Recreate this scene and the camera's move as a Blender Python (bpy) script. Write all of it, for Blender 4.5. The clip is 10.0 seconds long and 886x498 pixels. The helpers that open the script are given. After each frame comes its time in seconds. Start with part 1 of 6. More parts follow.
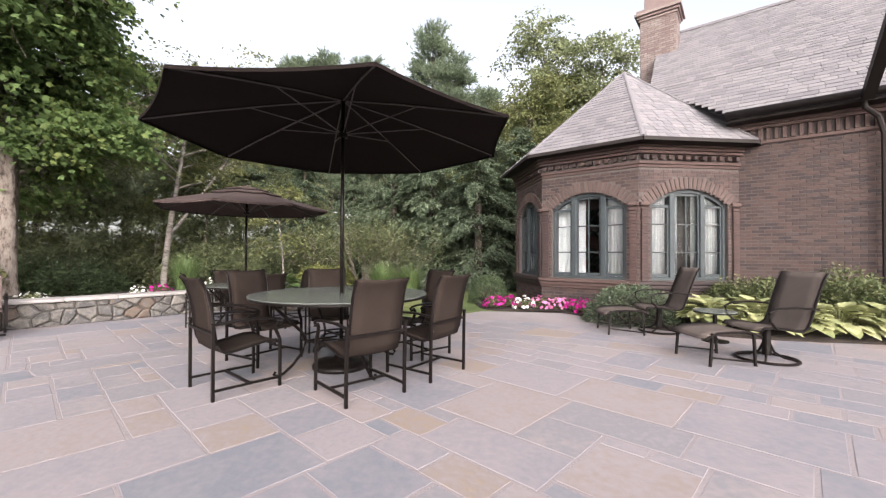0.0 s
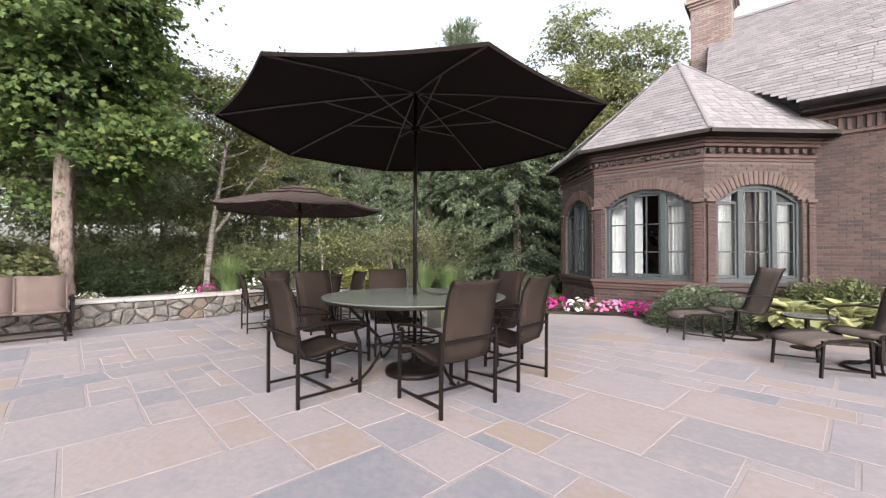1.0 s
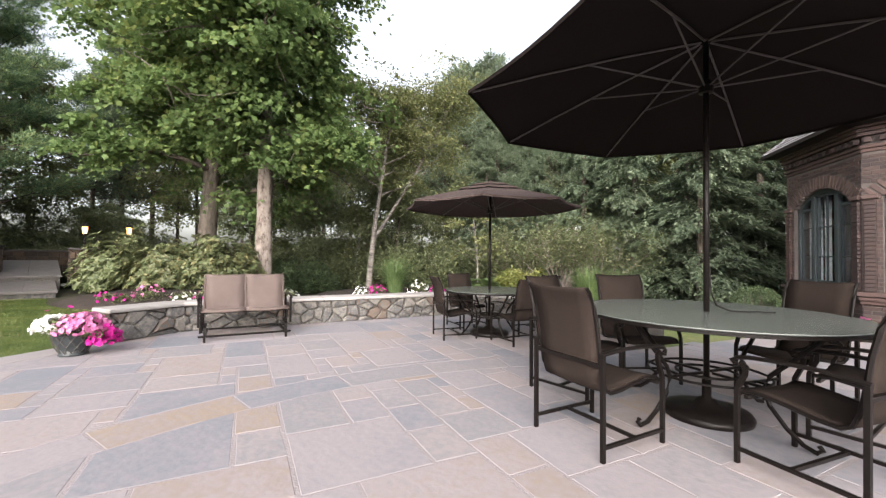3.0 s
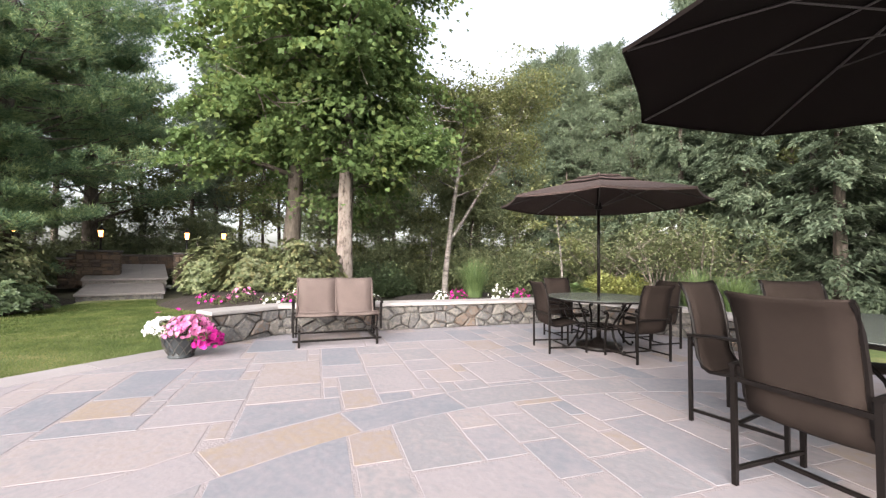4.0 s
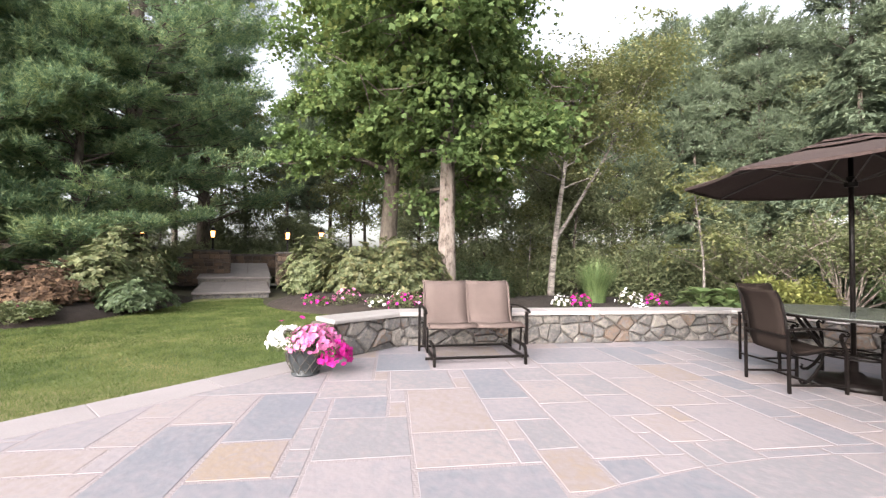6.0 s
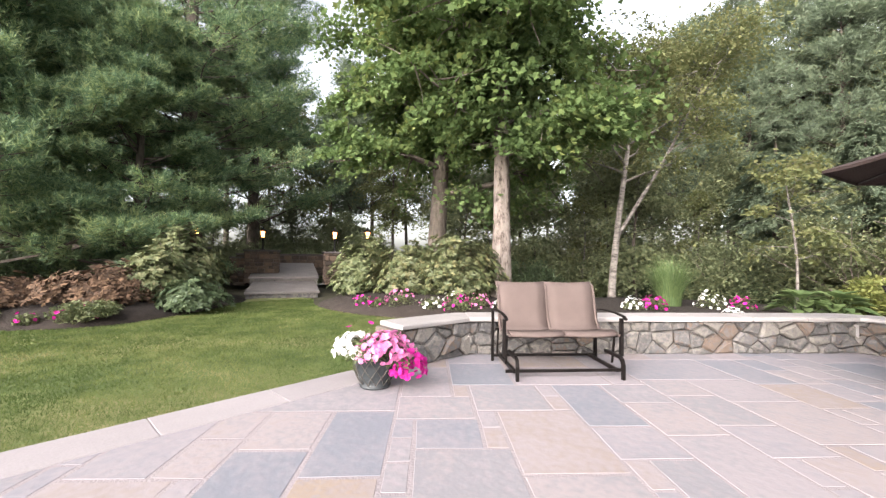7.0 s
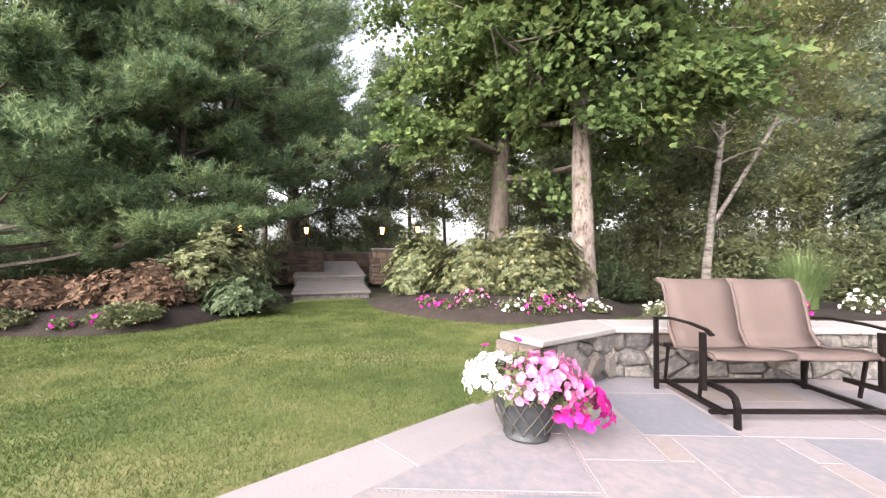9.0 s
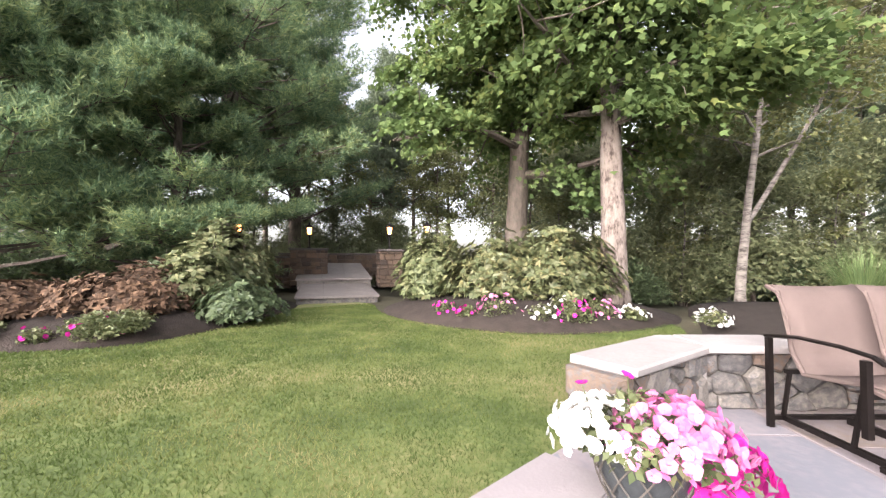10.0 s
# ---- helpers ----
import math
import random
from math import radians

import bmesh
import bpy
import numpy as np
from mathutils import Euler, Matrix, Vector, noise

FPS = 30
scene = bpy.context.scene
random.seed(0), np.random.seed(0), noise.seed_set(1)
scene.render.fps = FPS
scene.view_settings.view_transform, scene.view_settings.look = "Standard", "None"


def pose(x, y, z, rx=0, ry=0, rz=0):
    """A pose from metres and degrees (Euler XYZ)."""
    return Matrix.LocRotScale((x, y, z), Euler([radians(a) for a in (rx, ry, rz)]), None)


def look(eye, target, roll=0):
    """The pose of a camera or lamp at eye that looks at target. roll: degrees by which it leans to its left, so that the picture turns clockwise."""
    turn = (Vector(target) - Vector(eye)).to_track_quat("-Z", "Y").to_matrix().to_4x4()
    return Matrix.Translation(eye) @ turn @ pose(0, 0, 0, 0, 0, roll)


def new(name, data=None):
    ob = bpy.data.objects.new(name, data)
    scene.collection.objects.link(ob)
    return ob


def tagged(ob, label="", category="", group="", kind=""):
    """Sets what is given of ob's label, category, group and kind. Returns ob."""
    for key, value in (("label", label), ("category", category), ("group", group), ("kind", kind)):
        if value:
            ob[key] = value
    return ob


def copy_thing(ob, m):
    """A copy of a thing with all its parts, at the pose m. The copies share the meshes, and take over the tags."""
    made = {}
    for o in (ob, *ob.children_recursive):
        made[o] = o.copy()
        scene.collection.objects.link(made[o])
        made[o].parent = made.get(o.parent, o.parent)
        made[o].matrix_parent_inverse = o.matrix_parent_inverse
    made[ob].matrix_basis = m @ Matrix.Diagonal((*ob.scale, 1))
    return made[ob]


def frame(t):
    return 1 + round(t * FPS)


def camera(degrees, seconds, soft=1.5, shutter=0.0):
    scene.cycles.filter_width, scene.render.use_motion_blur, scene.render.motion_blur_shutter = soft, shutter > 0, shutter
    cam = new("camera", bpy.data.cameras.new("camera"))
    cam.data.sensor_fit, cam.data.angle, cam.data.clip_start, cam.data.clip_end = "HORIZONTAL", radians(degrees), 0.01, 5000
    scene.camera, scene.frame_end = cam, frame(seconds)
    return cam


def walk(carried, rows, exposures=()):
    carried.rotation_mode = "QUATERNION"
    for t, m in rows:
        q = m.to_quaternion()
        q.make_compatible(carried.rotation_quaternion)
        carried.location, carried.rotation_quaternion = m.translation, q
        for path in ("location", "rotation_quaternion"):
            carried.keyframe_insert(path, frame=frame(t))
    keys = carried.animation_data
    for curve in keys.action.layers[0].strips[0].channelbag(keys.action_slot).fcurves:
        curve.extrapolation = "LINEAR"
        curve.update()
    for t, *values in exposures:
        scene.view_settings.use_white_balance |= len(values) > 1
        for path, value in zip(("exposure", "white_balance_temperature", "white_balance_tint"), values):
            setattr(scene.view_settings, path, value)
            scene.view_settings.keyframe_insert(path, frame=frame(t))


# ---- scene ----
cam = camera(96.4, 10.0, 1.3)
PATH = [
    (0, (0.469, -0.154, 1.227), (0.35, 1.842, 1.256), 0.3),
    (0.5, (0.167, -0.087, 1.23), (0.028, 1.908, 1.26), 0.2),
    (1, (-0.14, 0.041, 1.215), (-0.366, 2.028, 1.247), 0.2),
    (1.5, (-0.45, 0.163, 1.218), (-0.819, 2.128, 1.256), 0.3),
    (2, (-0.829, 0.272, 1.216), (-1.346, 2.204, 1.262), 0.3),
    (2.5, (-1.197, 0.384, 1.189), (-1.843, 2.276, 1.236), 0.5),
    (3, (-1.564, 0.479, 1.195), (-2.355, 2.315, 1.238), 0.7),
    (3.2, (-1.69, 0.498, 1.194), (-2.565, 2.295, 1.248), 0.5),
    (4.5, (-2.622, 0.859, 1.159), (-3.763, 2.501, 1.209), 0.7),
    (5, (-2.995, 0.904, 1.175), (-4.221, 2.484, 1.226), 0.4),
    (5.5, (-3.341, 0.975, 1.172), (-4.631, 2.502, 1.225), 0.5),
    (7, (-4.336, 1.11, 1.147), (-5.82, 2.45, 1.196), 0.5),
    (7.5, (-4.685, 1.107, 1.155), (-6.216, 2.393, 1.203), 0.3),
    (8, (-5.038, 1.126, 1.086), (-6.59, 2.386, 1.13), 0.2),
    (8.5, (-5.423, 1.161, 1.046), (-6.988, 2.406, 1.09), 0.2),
    (9, (-5.824, 1.196, 1.057), (-7.398, 2.429, 1.101), 0.1),
    (9.5, (-6.203, 1.302, 1.052), (-7.776, 2.536, 1.099), 0.1),
    (10, (-6.585, 1.363, 1.059), (-8.159, 2.595, 1.11), -0.0),
]
walk(cam, [(t, look(eye, target, roll)) for t, eye, target, roll in PATH], [(0, 1.52, 6500, 13), (1, 1.58, 6500, 12), (3, 1.66, 6500, 10), (5, 1.96, 6500, 12), (8, 1.97, 6500, 13), (10, 2.22, 6500, 17)])

# ---- light ----
world = bpy.data.worlds.new("world")
scene.world = world
world.use_nodes = True
wt = world.node_tree
sky = wt.nodes.new("ShaderNodeTexSky")
sky.sky_type, sky.sun_disc = "NISHITA", False
sky.sun_elevation, sky.sun_rotation = radians(19), radians(167)
sky.air_density, sky.dust_density, sky.ozone_density = 1.0, 4.0, 1.0
soft_sky = wt.nodes.new("ShaderNodeHueSaturation")
soft_sky.inputs["Saturation"].default_value = 0.3
wt.links.new(sky.outputs[0], soft_sky.inputs["Color"])
wt.links.new(soft_sky.outputs[0], wt.nodes["Background"].inputs[0])
wt.nodes["Background"].inputs[1].default_value = 0.15
sun = new("sun", bpy.data.lights.new("sun", "SUN"))
sun.data.energy, sun.data.angle, sun.data.color = 3.2, radians(90), (1.0, 0.93, 0.88)
sun.matrix_world = look((2.25, -9.75, 3.45), (0, 0, 0))


# ---- materials ----
def material(name, stops, scale=4.0, rough=0.7, bump=0.2, fine=40.0, metal=0.0, island=0.0, per_object=0.0, translucent=0.0, spec=0.3, stretch=(1, 1, 1), coord="Object"):
    """A procedural surface: a colour ramp over two scales of noise, with optional variation by piece or by island."""
    m = bpy.data.materials.new(name)
    m.use_nodes = True
    nt = m.node_tree
    b = nt.nodes["Principled BSDF"]
    b.inputs["Roughness"].default_value, b.inputs["Metallic"].default_value = rough, metal
    b.inputs["Specular IOR Level"].default_value = spec
    tc = nt.nodes.new("ShaderNodeTexCoord")
    mp = nt.nodes.new("ShaderNodeMapping")
    mp.inputs["Scale"].default_value = stretch
    nt.links.new(tc.outputs[coord], mp.inputs[0])
    n1 = nt.nodes.new("ShaderNodeTexNoise")
    n1.inputs["Scale"].default_value, n1.inputs["Detail"].default_value, n1.inputs["Roughness"].default_value = scale, 6, 0.65
    n2 = nt.nodes.new("ShaderNodeTexNoise")
    n2.inputs["Scale"].default_value, n2.inputs["Detail"].default_value = fine, 4
    oi = nt.nodes.new("ShaderNodeObjectInfo")
    shift = nt.nodes.new("ShaderNodeVectorMath")
    shift.operation = "MULTIPLY_ADD"
    nt.links.new(oi.outputs["Random"], shift.inputs[0])
    shift.inputs[1].default_value = (37, 21, 53)
    nt.links.new(mp.outputs[0], shift.inputs[2])
    nt.links.new(shift.outputs[0], n1.inputs["Vector"])
    nt.links.new(shift.outputs[0], n2.inputs["Vector"])
    value = None

    def add(socket, k, off):
        nonlocal value
        q = nt.nodes.new("ShaderNodeMath")
        q.operation = "MULTIPLY_ADD"
        nt.links.new(socket, q.inputs[0])
        q.inputs[1].default_value = k
        if value is None:
            q.inputs[2].default_value = off
        else:
            o = nt.nodes.new("ShaderNodeMath")
            o.operation = "ADD"
            nt.links.new(value, o.inputs[0])
            o.inputs[1].default_value = off
            nt.links.new(o.outputs[0], q.inputs[2])
        value = q.outputs[0]

    rest = max(0.0, 1.0 - island - per_object)
    add(n1.outputs["Fac"], 0.85 * rest + 0.15, 0.0)
    add(n2.outputs["Fac"], 0.35, -0.17)
    if island:
        geo = nt.nodes.new("ShaderNodeNewGeometry")
        add(geo.outputs["Random Per Island"], island, -0.075)
    if per_object:
        add(oi.outputs["Random"], per_object, -0.075)
    ramp = nt.nodes.new("ShaderNodeValToRGB")
    while len(ramp.color_ramp.elements) < len(stops):
        ramp.color_ramp.elements.new(0.5)
    for e, (p, c) in zip(ramp.color_ramp.elements, stops):
        e.position, e.color = p, (*c, 1)
    nt.links.new(value, ramp.inputs[0])
    nt.links.new(ramp.outputs[0], b.inputs["Base Color"])
    if bump:
        bp = nt.nodes.new("ShaderNodeBump")
        bp.inputs["Strength"].default_value, bp.inputs["Distance"].default_value = bump, 0.02
        nt.links.new(n2.outputs["Fac"], bp.inputs["Height"])
        nt.links.new(bp.outputs[0], b.inputs["Normal"])
    if translucent:
        tr = nt.nodes.new("ShaderNodeBsdfTranslucent")
        nt.links.new(ramp.outputs[0], tr.inputs[0])
        mx = nt.nodes.new("ShaderNodeMixShader")
        mx.inputs[0].default_value = translucent
        nt.links.new(b.outputs[0], mx.inputs[1])
        nt.links.new(tr.outputs[0], mx.inputs[2])
        nt.links.new(mx.outputs[0], nt.nodes["Material Output"].inputs[0])
    return m


def two(a, b):
    return [(0.25, a), (0.75, b)]


FLAG_TONES = [(0.10, (0.168, 0.172, 0.198)), (0.24, (0.212, 0.200, 0.220)), (0.40, (0.262, 0.232, 0.244)), (0.54, (0.200, 0.192, 0.208)), (0.68, (0.268, 0.233, 0.238)), (0.82, (0.242, 0.203, 0.194)), (0.91, (0.256, 0.202, 0.165)), (1.0, (0.226, 0.204, 0.214))]
M_FLAG = material("flagstone", FLAG_TONES, 2.0, 0.66, 0.14, 18, per_object=0.74)
M_FLAGREST = material("flagstone_rest", FLAG_TONES, 2.0, 0.66, 0.14, 18, island=0.74)
M_JOINT = material("mortar", two((0.222, 0.195, 0.203), (0.28, 0.246, 0.254)), 2.2, 0.9, 0.3, 60)
M_BORDER = material("border_stone", two((0.235, 0.213, 0.222), (0.295, 0.268, 0.275)), 2, 0.75, 0.15, 50, per_object=0.2)
M_STONE = material("field_stone", [(0.10, (0.042, 0.042, 0.045)), (0.28, (0.095, 0.09, 0.087)), (0.42, (0.17, 0.155, 0.138)), (0.55, (0.085, 0.085, 0.088)), (0.68, (0.125, 0.09, 0.068)), (0.82, (0.12, 0.116, 0.114)), (0.95, (0.195, 0.176, 0.155))], 6, 0.88, 0.8, 24, per_object=0.5)
# Browner than the field stone, with the trees' shade over the piers darkened in.
M_TERRACESHADE = material("terrace_stone_shaded", two((0.035, 0.028, 0.024), (0.115, 0.078, 0.055)), 6, 0.9, 0.6, 26, per_object=0.4)
# Core set near black so the gaps between the stones read as shaded.
M_WALLCORE = material("wall_core_gap_shade", two((0.022, 0.02, 0.019), (0.05, 0.046, 0.042)), 6, 0.95, 0.5, 50)
M_PIERCAP = material("pier_cap_stone", two((0.055, 0.052, 0.052), (0.11, 0.10, 0.095)), 4, 0.85, 0.3, 40, per_object=0.3)
M_TREAD = material("tread_stone", two((0.15, 0.135, 0.13), (0.23, 0.205, 0.195)), 3, 0.8, 0.2, 50, per_object=0.3)
M_CAP = material("cap_stone", two((0.25, 0.235, 0.23), (0.35, 0.325, 0.32)), 3, 0.75, 0.2, 40, per_object=0.3)
M_BRICK = material("brick", [(0.1, (0.027, 0.023, 0.025)), (0.4, (0.049, 0.033, 0.031)), (0.65, (0.077, 0.048, 0.043)), (0.9, (0.052, 0.046, 0.050)), (1.0, (0.039, 0.036, 0.039))], 6, 0.85, 0.35, 60, per_object=0.5)
M_BRICKREST = material("brick_field", [(0.1, (0.027, 0.023, 0.025)), (0.4, (0.049, 0.033, 0.031)), (0.65, (0.077, 0.048, 0.043)), (0.9, (0.052, 0.046, 0.050)), (1.0, (0.039, 0.036, 0.039))], 6, 0.85, 0.35, 60, island=0.6)
M_ARCHBRICK = material("arch_brick", two((0.065, 0.044, 0.040), (0.097, 0.064, 0.058)), 6, 0.85, 0.3, 60, per_object=0.3)
M_BRICKJOINT = material("brick_mortar", two((0.070, 0.059, 0.056), (0.104, 0.090, 0.084)), 6, 0.95, 0.4, 80)
M_WASHED = material("washed_brick", [(0.2, (0.13, 0.09, 0.085)), (0.5, (0.19, 0.15, 0.14)), (0.8, (0.26, 0.225, 0.215))], 2, 0.9, 0.3, 50, island=0.3)
M_SLATE = material("roof_slate", [(0.2, (0.14, 0.132, 0.142)), (0.5, (0.172, 0.162, 0.172)), (0.8, (0.205, 0.192, 0.198))], 3, 0.7, 0.25, 40, island=0.6)
M_SLATEPIECE = material("roof_slate_piece", [(0.2, (0.14, 0.132, 0.142)), (0.5, (0.172, 0.162, 0.172)), (0.8, (0.205, 0.192, 0.198))], 3, 0.7, 0.25, 40, per_object=0.6)
M_ROOFBASE = material("roof_felt", two((0.06, 0.06, 0.065), (0.10, 0.10, 0.10)), 4, 0.9, 0.2)
M_METALTRIM = material("dark_gutter", two((0.016, 0.013, 0.013), (0.028, 0.023, 0.022)), 5, 0.6, 0.05, spec=0.15)
M_FRAMEW = material("window_paint", two((0.028, 0.035, 0.039), (0.045, 0.054, 0.058)), 5, 0.5, 0.05)
M_CURTAIN = material("curtain", two((0.60, 0.63, 0.65), (0.74, 0.75, 0.76)), 3, 0.9, 0.1, 60)
M_ROOM = material("room_wall", two((0.16, 0.06, 0.045), (0.22, 0.08, 0.06)), 1, 0.9, 0.0)
M_BRONZE = material("bronze_metal", two((0.0048, 0.0038, 0.0036), (0.0095, 0.0074, 0.0068)), 9, 0.38, 0.08, 120, spec=0.14)
M_RIB = material("rib_metal", two((0.05, 0.042, 0.04), (0.075, 0.065, 0.06)), 9, 0.4, 0.05, 80, spec=0.4)
M_SLING = material("sling_mesh", two((0.020, 0.0145, 0.0125), (0.031, 0.023, 0.0195)), 3, 0.8, 0.3, 400, spec=0.08)
M_SLINGMID = material("sling_mesh_grey", two((0.085, 0.069, 0.062), (0.115, 0.094, 0.085)), 3, 0.8, 0.3, 400, spec=0.08)
# Sling mesh with the glider's light-facing brightness put into its colour.
M_SLINGLIT = material("sling_mesh_lit", two((0.092, 0.070, 0.064), (0.118, 0.091, 0.083)), 3, 0.75, 0.3, 400, spec=0.1)
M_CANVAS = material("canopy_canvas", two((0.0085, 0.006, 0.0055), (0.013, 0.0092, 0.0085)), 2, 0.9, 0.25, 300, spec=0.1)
# Lighter brown canvas of the smaller umbrella and both finials.
M_CANVAS2 = material("canopy_canvas_lighter", two((0.036, 0.024, 0.022), (0.052, 0.035, 0.032)), 2, 0.9, 0.25, 300)
M_BARK = material("bark", [(0.36, (0.045, 0.035, 0.03)), (0.46, (0.14, 0.115, 0.10)), (0.58, (0.20, 0.17, 0.152))], 9, 0.95, 1.0, 26, stretch=(1, 1, 0.4))
M_BARKDARK = material("bark_dark", two((0.04, 0.033, 0.027), (0.15, 0.125, 0.105)), 8, 0.95, 0.9, 24, stretch=(1, 1, 0.35))
M_BIRCH = material("birch_bark", [(0.38, (0.05, 0.043, 0.038)), (0.50, (0.15, 0.135, 0.122)), (0.8, (0.24, 0.218, 0.198))], 5, 0.8, 0.3, 25, stretch=(0.6, 0.6, 2.2))
M_MAPLE = material("maple_leaf", [(0.15, (0.072, 0.120, 0.049)), (0.5, (0.130, 0.189, 0.068)), (0.85, (0.254, 0.267, 0.081))], 0.5, 0.6, 0.0, 3, island=0.3, translucent=0.5, spec=0.15)
M_LIGHTLEAF = material("young_leaf", [(0.15, (0.10, 0.12, 0.05)), (0.5, (0.165, 0.18, 0.076)), (0.85, (0.25, 0.245, 0.11))], 0.6, 0.6, 0.0, 3, island=0.4, translucent=0.5, spec=0.25)
M_PINE = material("pine_needle", [(0.28, (0.085, 0.149, 0.085)), (0.5, (0.198, 0.283, 0.146)), (0.72, (0.366, 0.421, 0.189))], 0.7, 0.6, 0.0, 3, island=0.35, translucent=0.5, spec=0.3)
M_HEMLOCK = material("hemlock_needle", [(0.15, (0.07, 0.10, 0.068)), (0.5, (0.135, 0.172, 0.11)), (0.85, (0.205, 0.24, 0.15))], 0.6, 0.6, 0.0, 3, island=0.35, translucent=0.4, spec=0.3)
M_WOOD = material("forest_leaf", [(0.15, (0.121, 0.143, 0.083)), (0.5, (0.198, 0.226, 0.121)), (0.85, (0.286, 0.303, 0.165))], 0.3, 0.7, 0.0, 2, island=0.4, translucent=0.5, spec=0.2)
M_SHRUB = material("shrub_leaf", [(0.15, (0.065, 0.088, 0.038)), (0.5, (0.125, 0.145, 0.066)), (0.85, (0.21, 0.205, 0.105))], 1.5, 0.5, 0.0, 6, island=0.4, translucent=0.25, spec=0.35)
M_SHRUBDARK = material("dark_shrub_leaf", [(0.15, (0.04, 0.065, 0.034)), (0.5, (0.085, 0.12, 0.058)), (0.85, (0.14, 0.175, 0.085))], 1.5, 0.5, 0.0, 6, island=0.4, translucent=0.3, spec=0.35)
M_SHRUBMIX = material("mottled_shrub_leaf", [(0.15, (0.055, 0.075, 0.033)), (0.55, (0.11, 0.122, 0.056)), (0.78, (0.19, 0.175, 0.08)), (0.95, (0.22, 0.14, 0.085))], 1.5, 0.5, 0.0, 6, island=0.5, translucent=0.25, spec=0.35)
M_HOSTA = material("hosta_leaf", [(0.15, (0.17, 0.21, 0.095)), (0.4, (0.33, 0.35, 0.17)), (0.75, (0.54, 0.53, 0.31))], 5, 0.5, 0.1, 12, island=0.35, translucent=0.25)
M_YELLOWSHRUB = material("golden_leaf", [(0.15, (0.11, 0.135, 0.042)), (0.5, (0.205, 0.22, 0.068)), (0.85, (0.31, 0.30, 0.105))], 2, 0.5, 0.0, 8, island=0.4, translucent=0.3)
M_REED = material("tall_grass_blade", two((0.075, 0.12, 0.045), (0.17, 0.23, 0.09)), 1.5, 0.6, 0.0, 6, island=0.4, translucent=0.3)
M_GRASS = material("lawn_blade", [(0.36, (0.068, 0.100, 0.028)), (0.48, (0.112, 0.148, 0.044)), (0.56, (0.165, 0.18, 0.065)), (0.66, (0.25, 0.235, 0.11))], 0.85, 0.7, 0.0, 3, island=0.2, translucent=0.4, spec=0.2)
M_LAWN = material("lawn_soil", [(0.36, (0.062, 0.088, 0.027)), (0.48, (0.10, 0.132, 0.042)), (0.56, (0.14, 0.152, 0.058)), (0.66, (0.21, 0.195, 0.092))], 0.85, 0.95, 0.2, 25)
M_FOREST = material("forest_floor", two((0.03, 0.032, 0.018), (0.075, 0.065, 0.04)), 0.7, 0.95, 0.8, 12)
M_MULCH = material("mulch", two((0.014, 0.011, 0.0095), (0.042, 0.032, 0.027)), 6, 0.95, 1.0, 40)
M_NEEDLES = material("brown_litter", [(0.2, (0.045, 0.03, 0.02)), (0.5, (0.10, 0.06, 0.038)), (0.75, (0.16, 0.10, 0.06)), (0.92, (0.10, 0.11, 0.05))], 2, 0.9, 0.0, 9, island=0.5)
M_WHITE = material("white_petal", two((0.72, 0.72, 0.70), (0.82, 0.82, 0.80)), 6, 0.6, 0.0, 20, translucent=0.25)
M_PINK = material("pink_petal", two((0.56, 0.15, 0.36), (0.70, 0.28, 0.46)), 6, 0.6, 0.0, 20, island=0.3, translucent=0.25)
M_MAGENTA = material("magenta_petal", two((0.42, 0.012, 0.20), (0.60, 0.03, 0.32)), 6, 0.6, 0.0, 20, island=0.3, translucent=0.25)
M_POT = material("glazed_pot", two((0.022, 0.027, 0.03), (0.045, 0.05, 0.053)), 5, 0.45, 0.2, 30)
M_POTLINE = material("pot_lattice", two((0.05, 0.046, 0.04), (0.085, 0.076, 0.066)), 6, 0.6, 0.2, 40)
M_RED = material("red_board", two((0.14, 0.05, 0.03), (0.20, 0.075, 0.045)), 3, 0.8, 0.2)
M_VERDIGRIS = material("verdigris", two((0.09, 0.13, 0.14), (0.16, 0.21, 0.22)), 6, 0.7, 0.2)


def glass(name, tint, rough=0.02):
    m = bpy.data.materials.new(name)
    m.use_nodes = True
    b = m.node_tree.nodes["Principled BSDF"]
    b.inputs["Base Color"].default_value = (*tint, 1)
    b.inputs["Transmission Weight"].default_value, b.inputs["Roughness"].default_value = 1.0, rough
    b.inputs["IOR"].default_value = 1.14
    return m


M_PANE = glass("window_glass", (0.95, 0.97, 0.97))
M_TABLEGLASS = material("hammered_glass", two((0.09, 0.10, 0.092), (0.125, 0.135, 0.125)), 4, 0.25, 0.06, 140, spec=0.6)
M_LAMPGLOW = bpy.data.materials.new("lantern_glow")
M_LAMPGLOW.use_nodes = True
glow = M_LAMPGLOW.node_tree.nodes["Principled BSDF"]
glow.inputs["Base Color"].default_value = (1.0, 0.6, 0.3, 1)
glow.inputs["Emission Color"].default_value, glow.inputs["Emission Strength"].default_value = (1.0, 0.42, 0.11, 1), 2.2


# ---- mesh helpers ----
def box(bm, size, m=None, bevel=0.0):
    """A box of that size about the origin of m."""
    made = bmesh.ops.create_cube(bm, size=1.0, matrix=(m or Matrix()) @ Matrix.Diagonal((*size, 1)))
    if bevel:
        edges = list({e for v in made["verts"] for e in v.link_edges})
        bmesh.ops.bevel(bm, geom=edges, offset=bevel, segments=1, affect="EDGES", clamp_overlap=True)


def at(x, y, z, rx=0, ry=0, rz=0):
    return pose(x, y, z, rx, ry, rz)


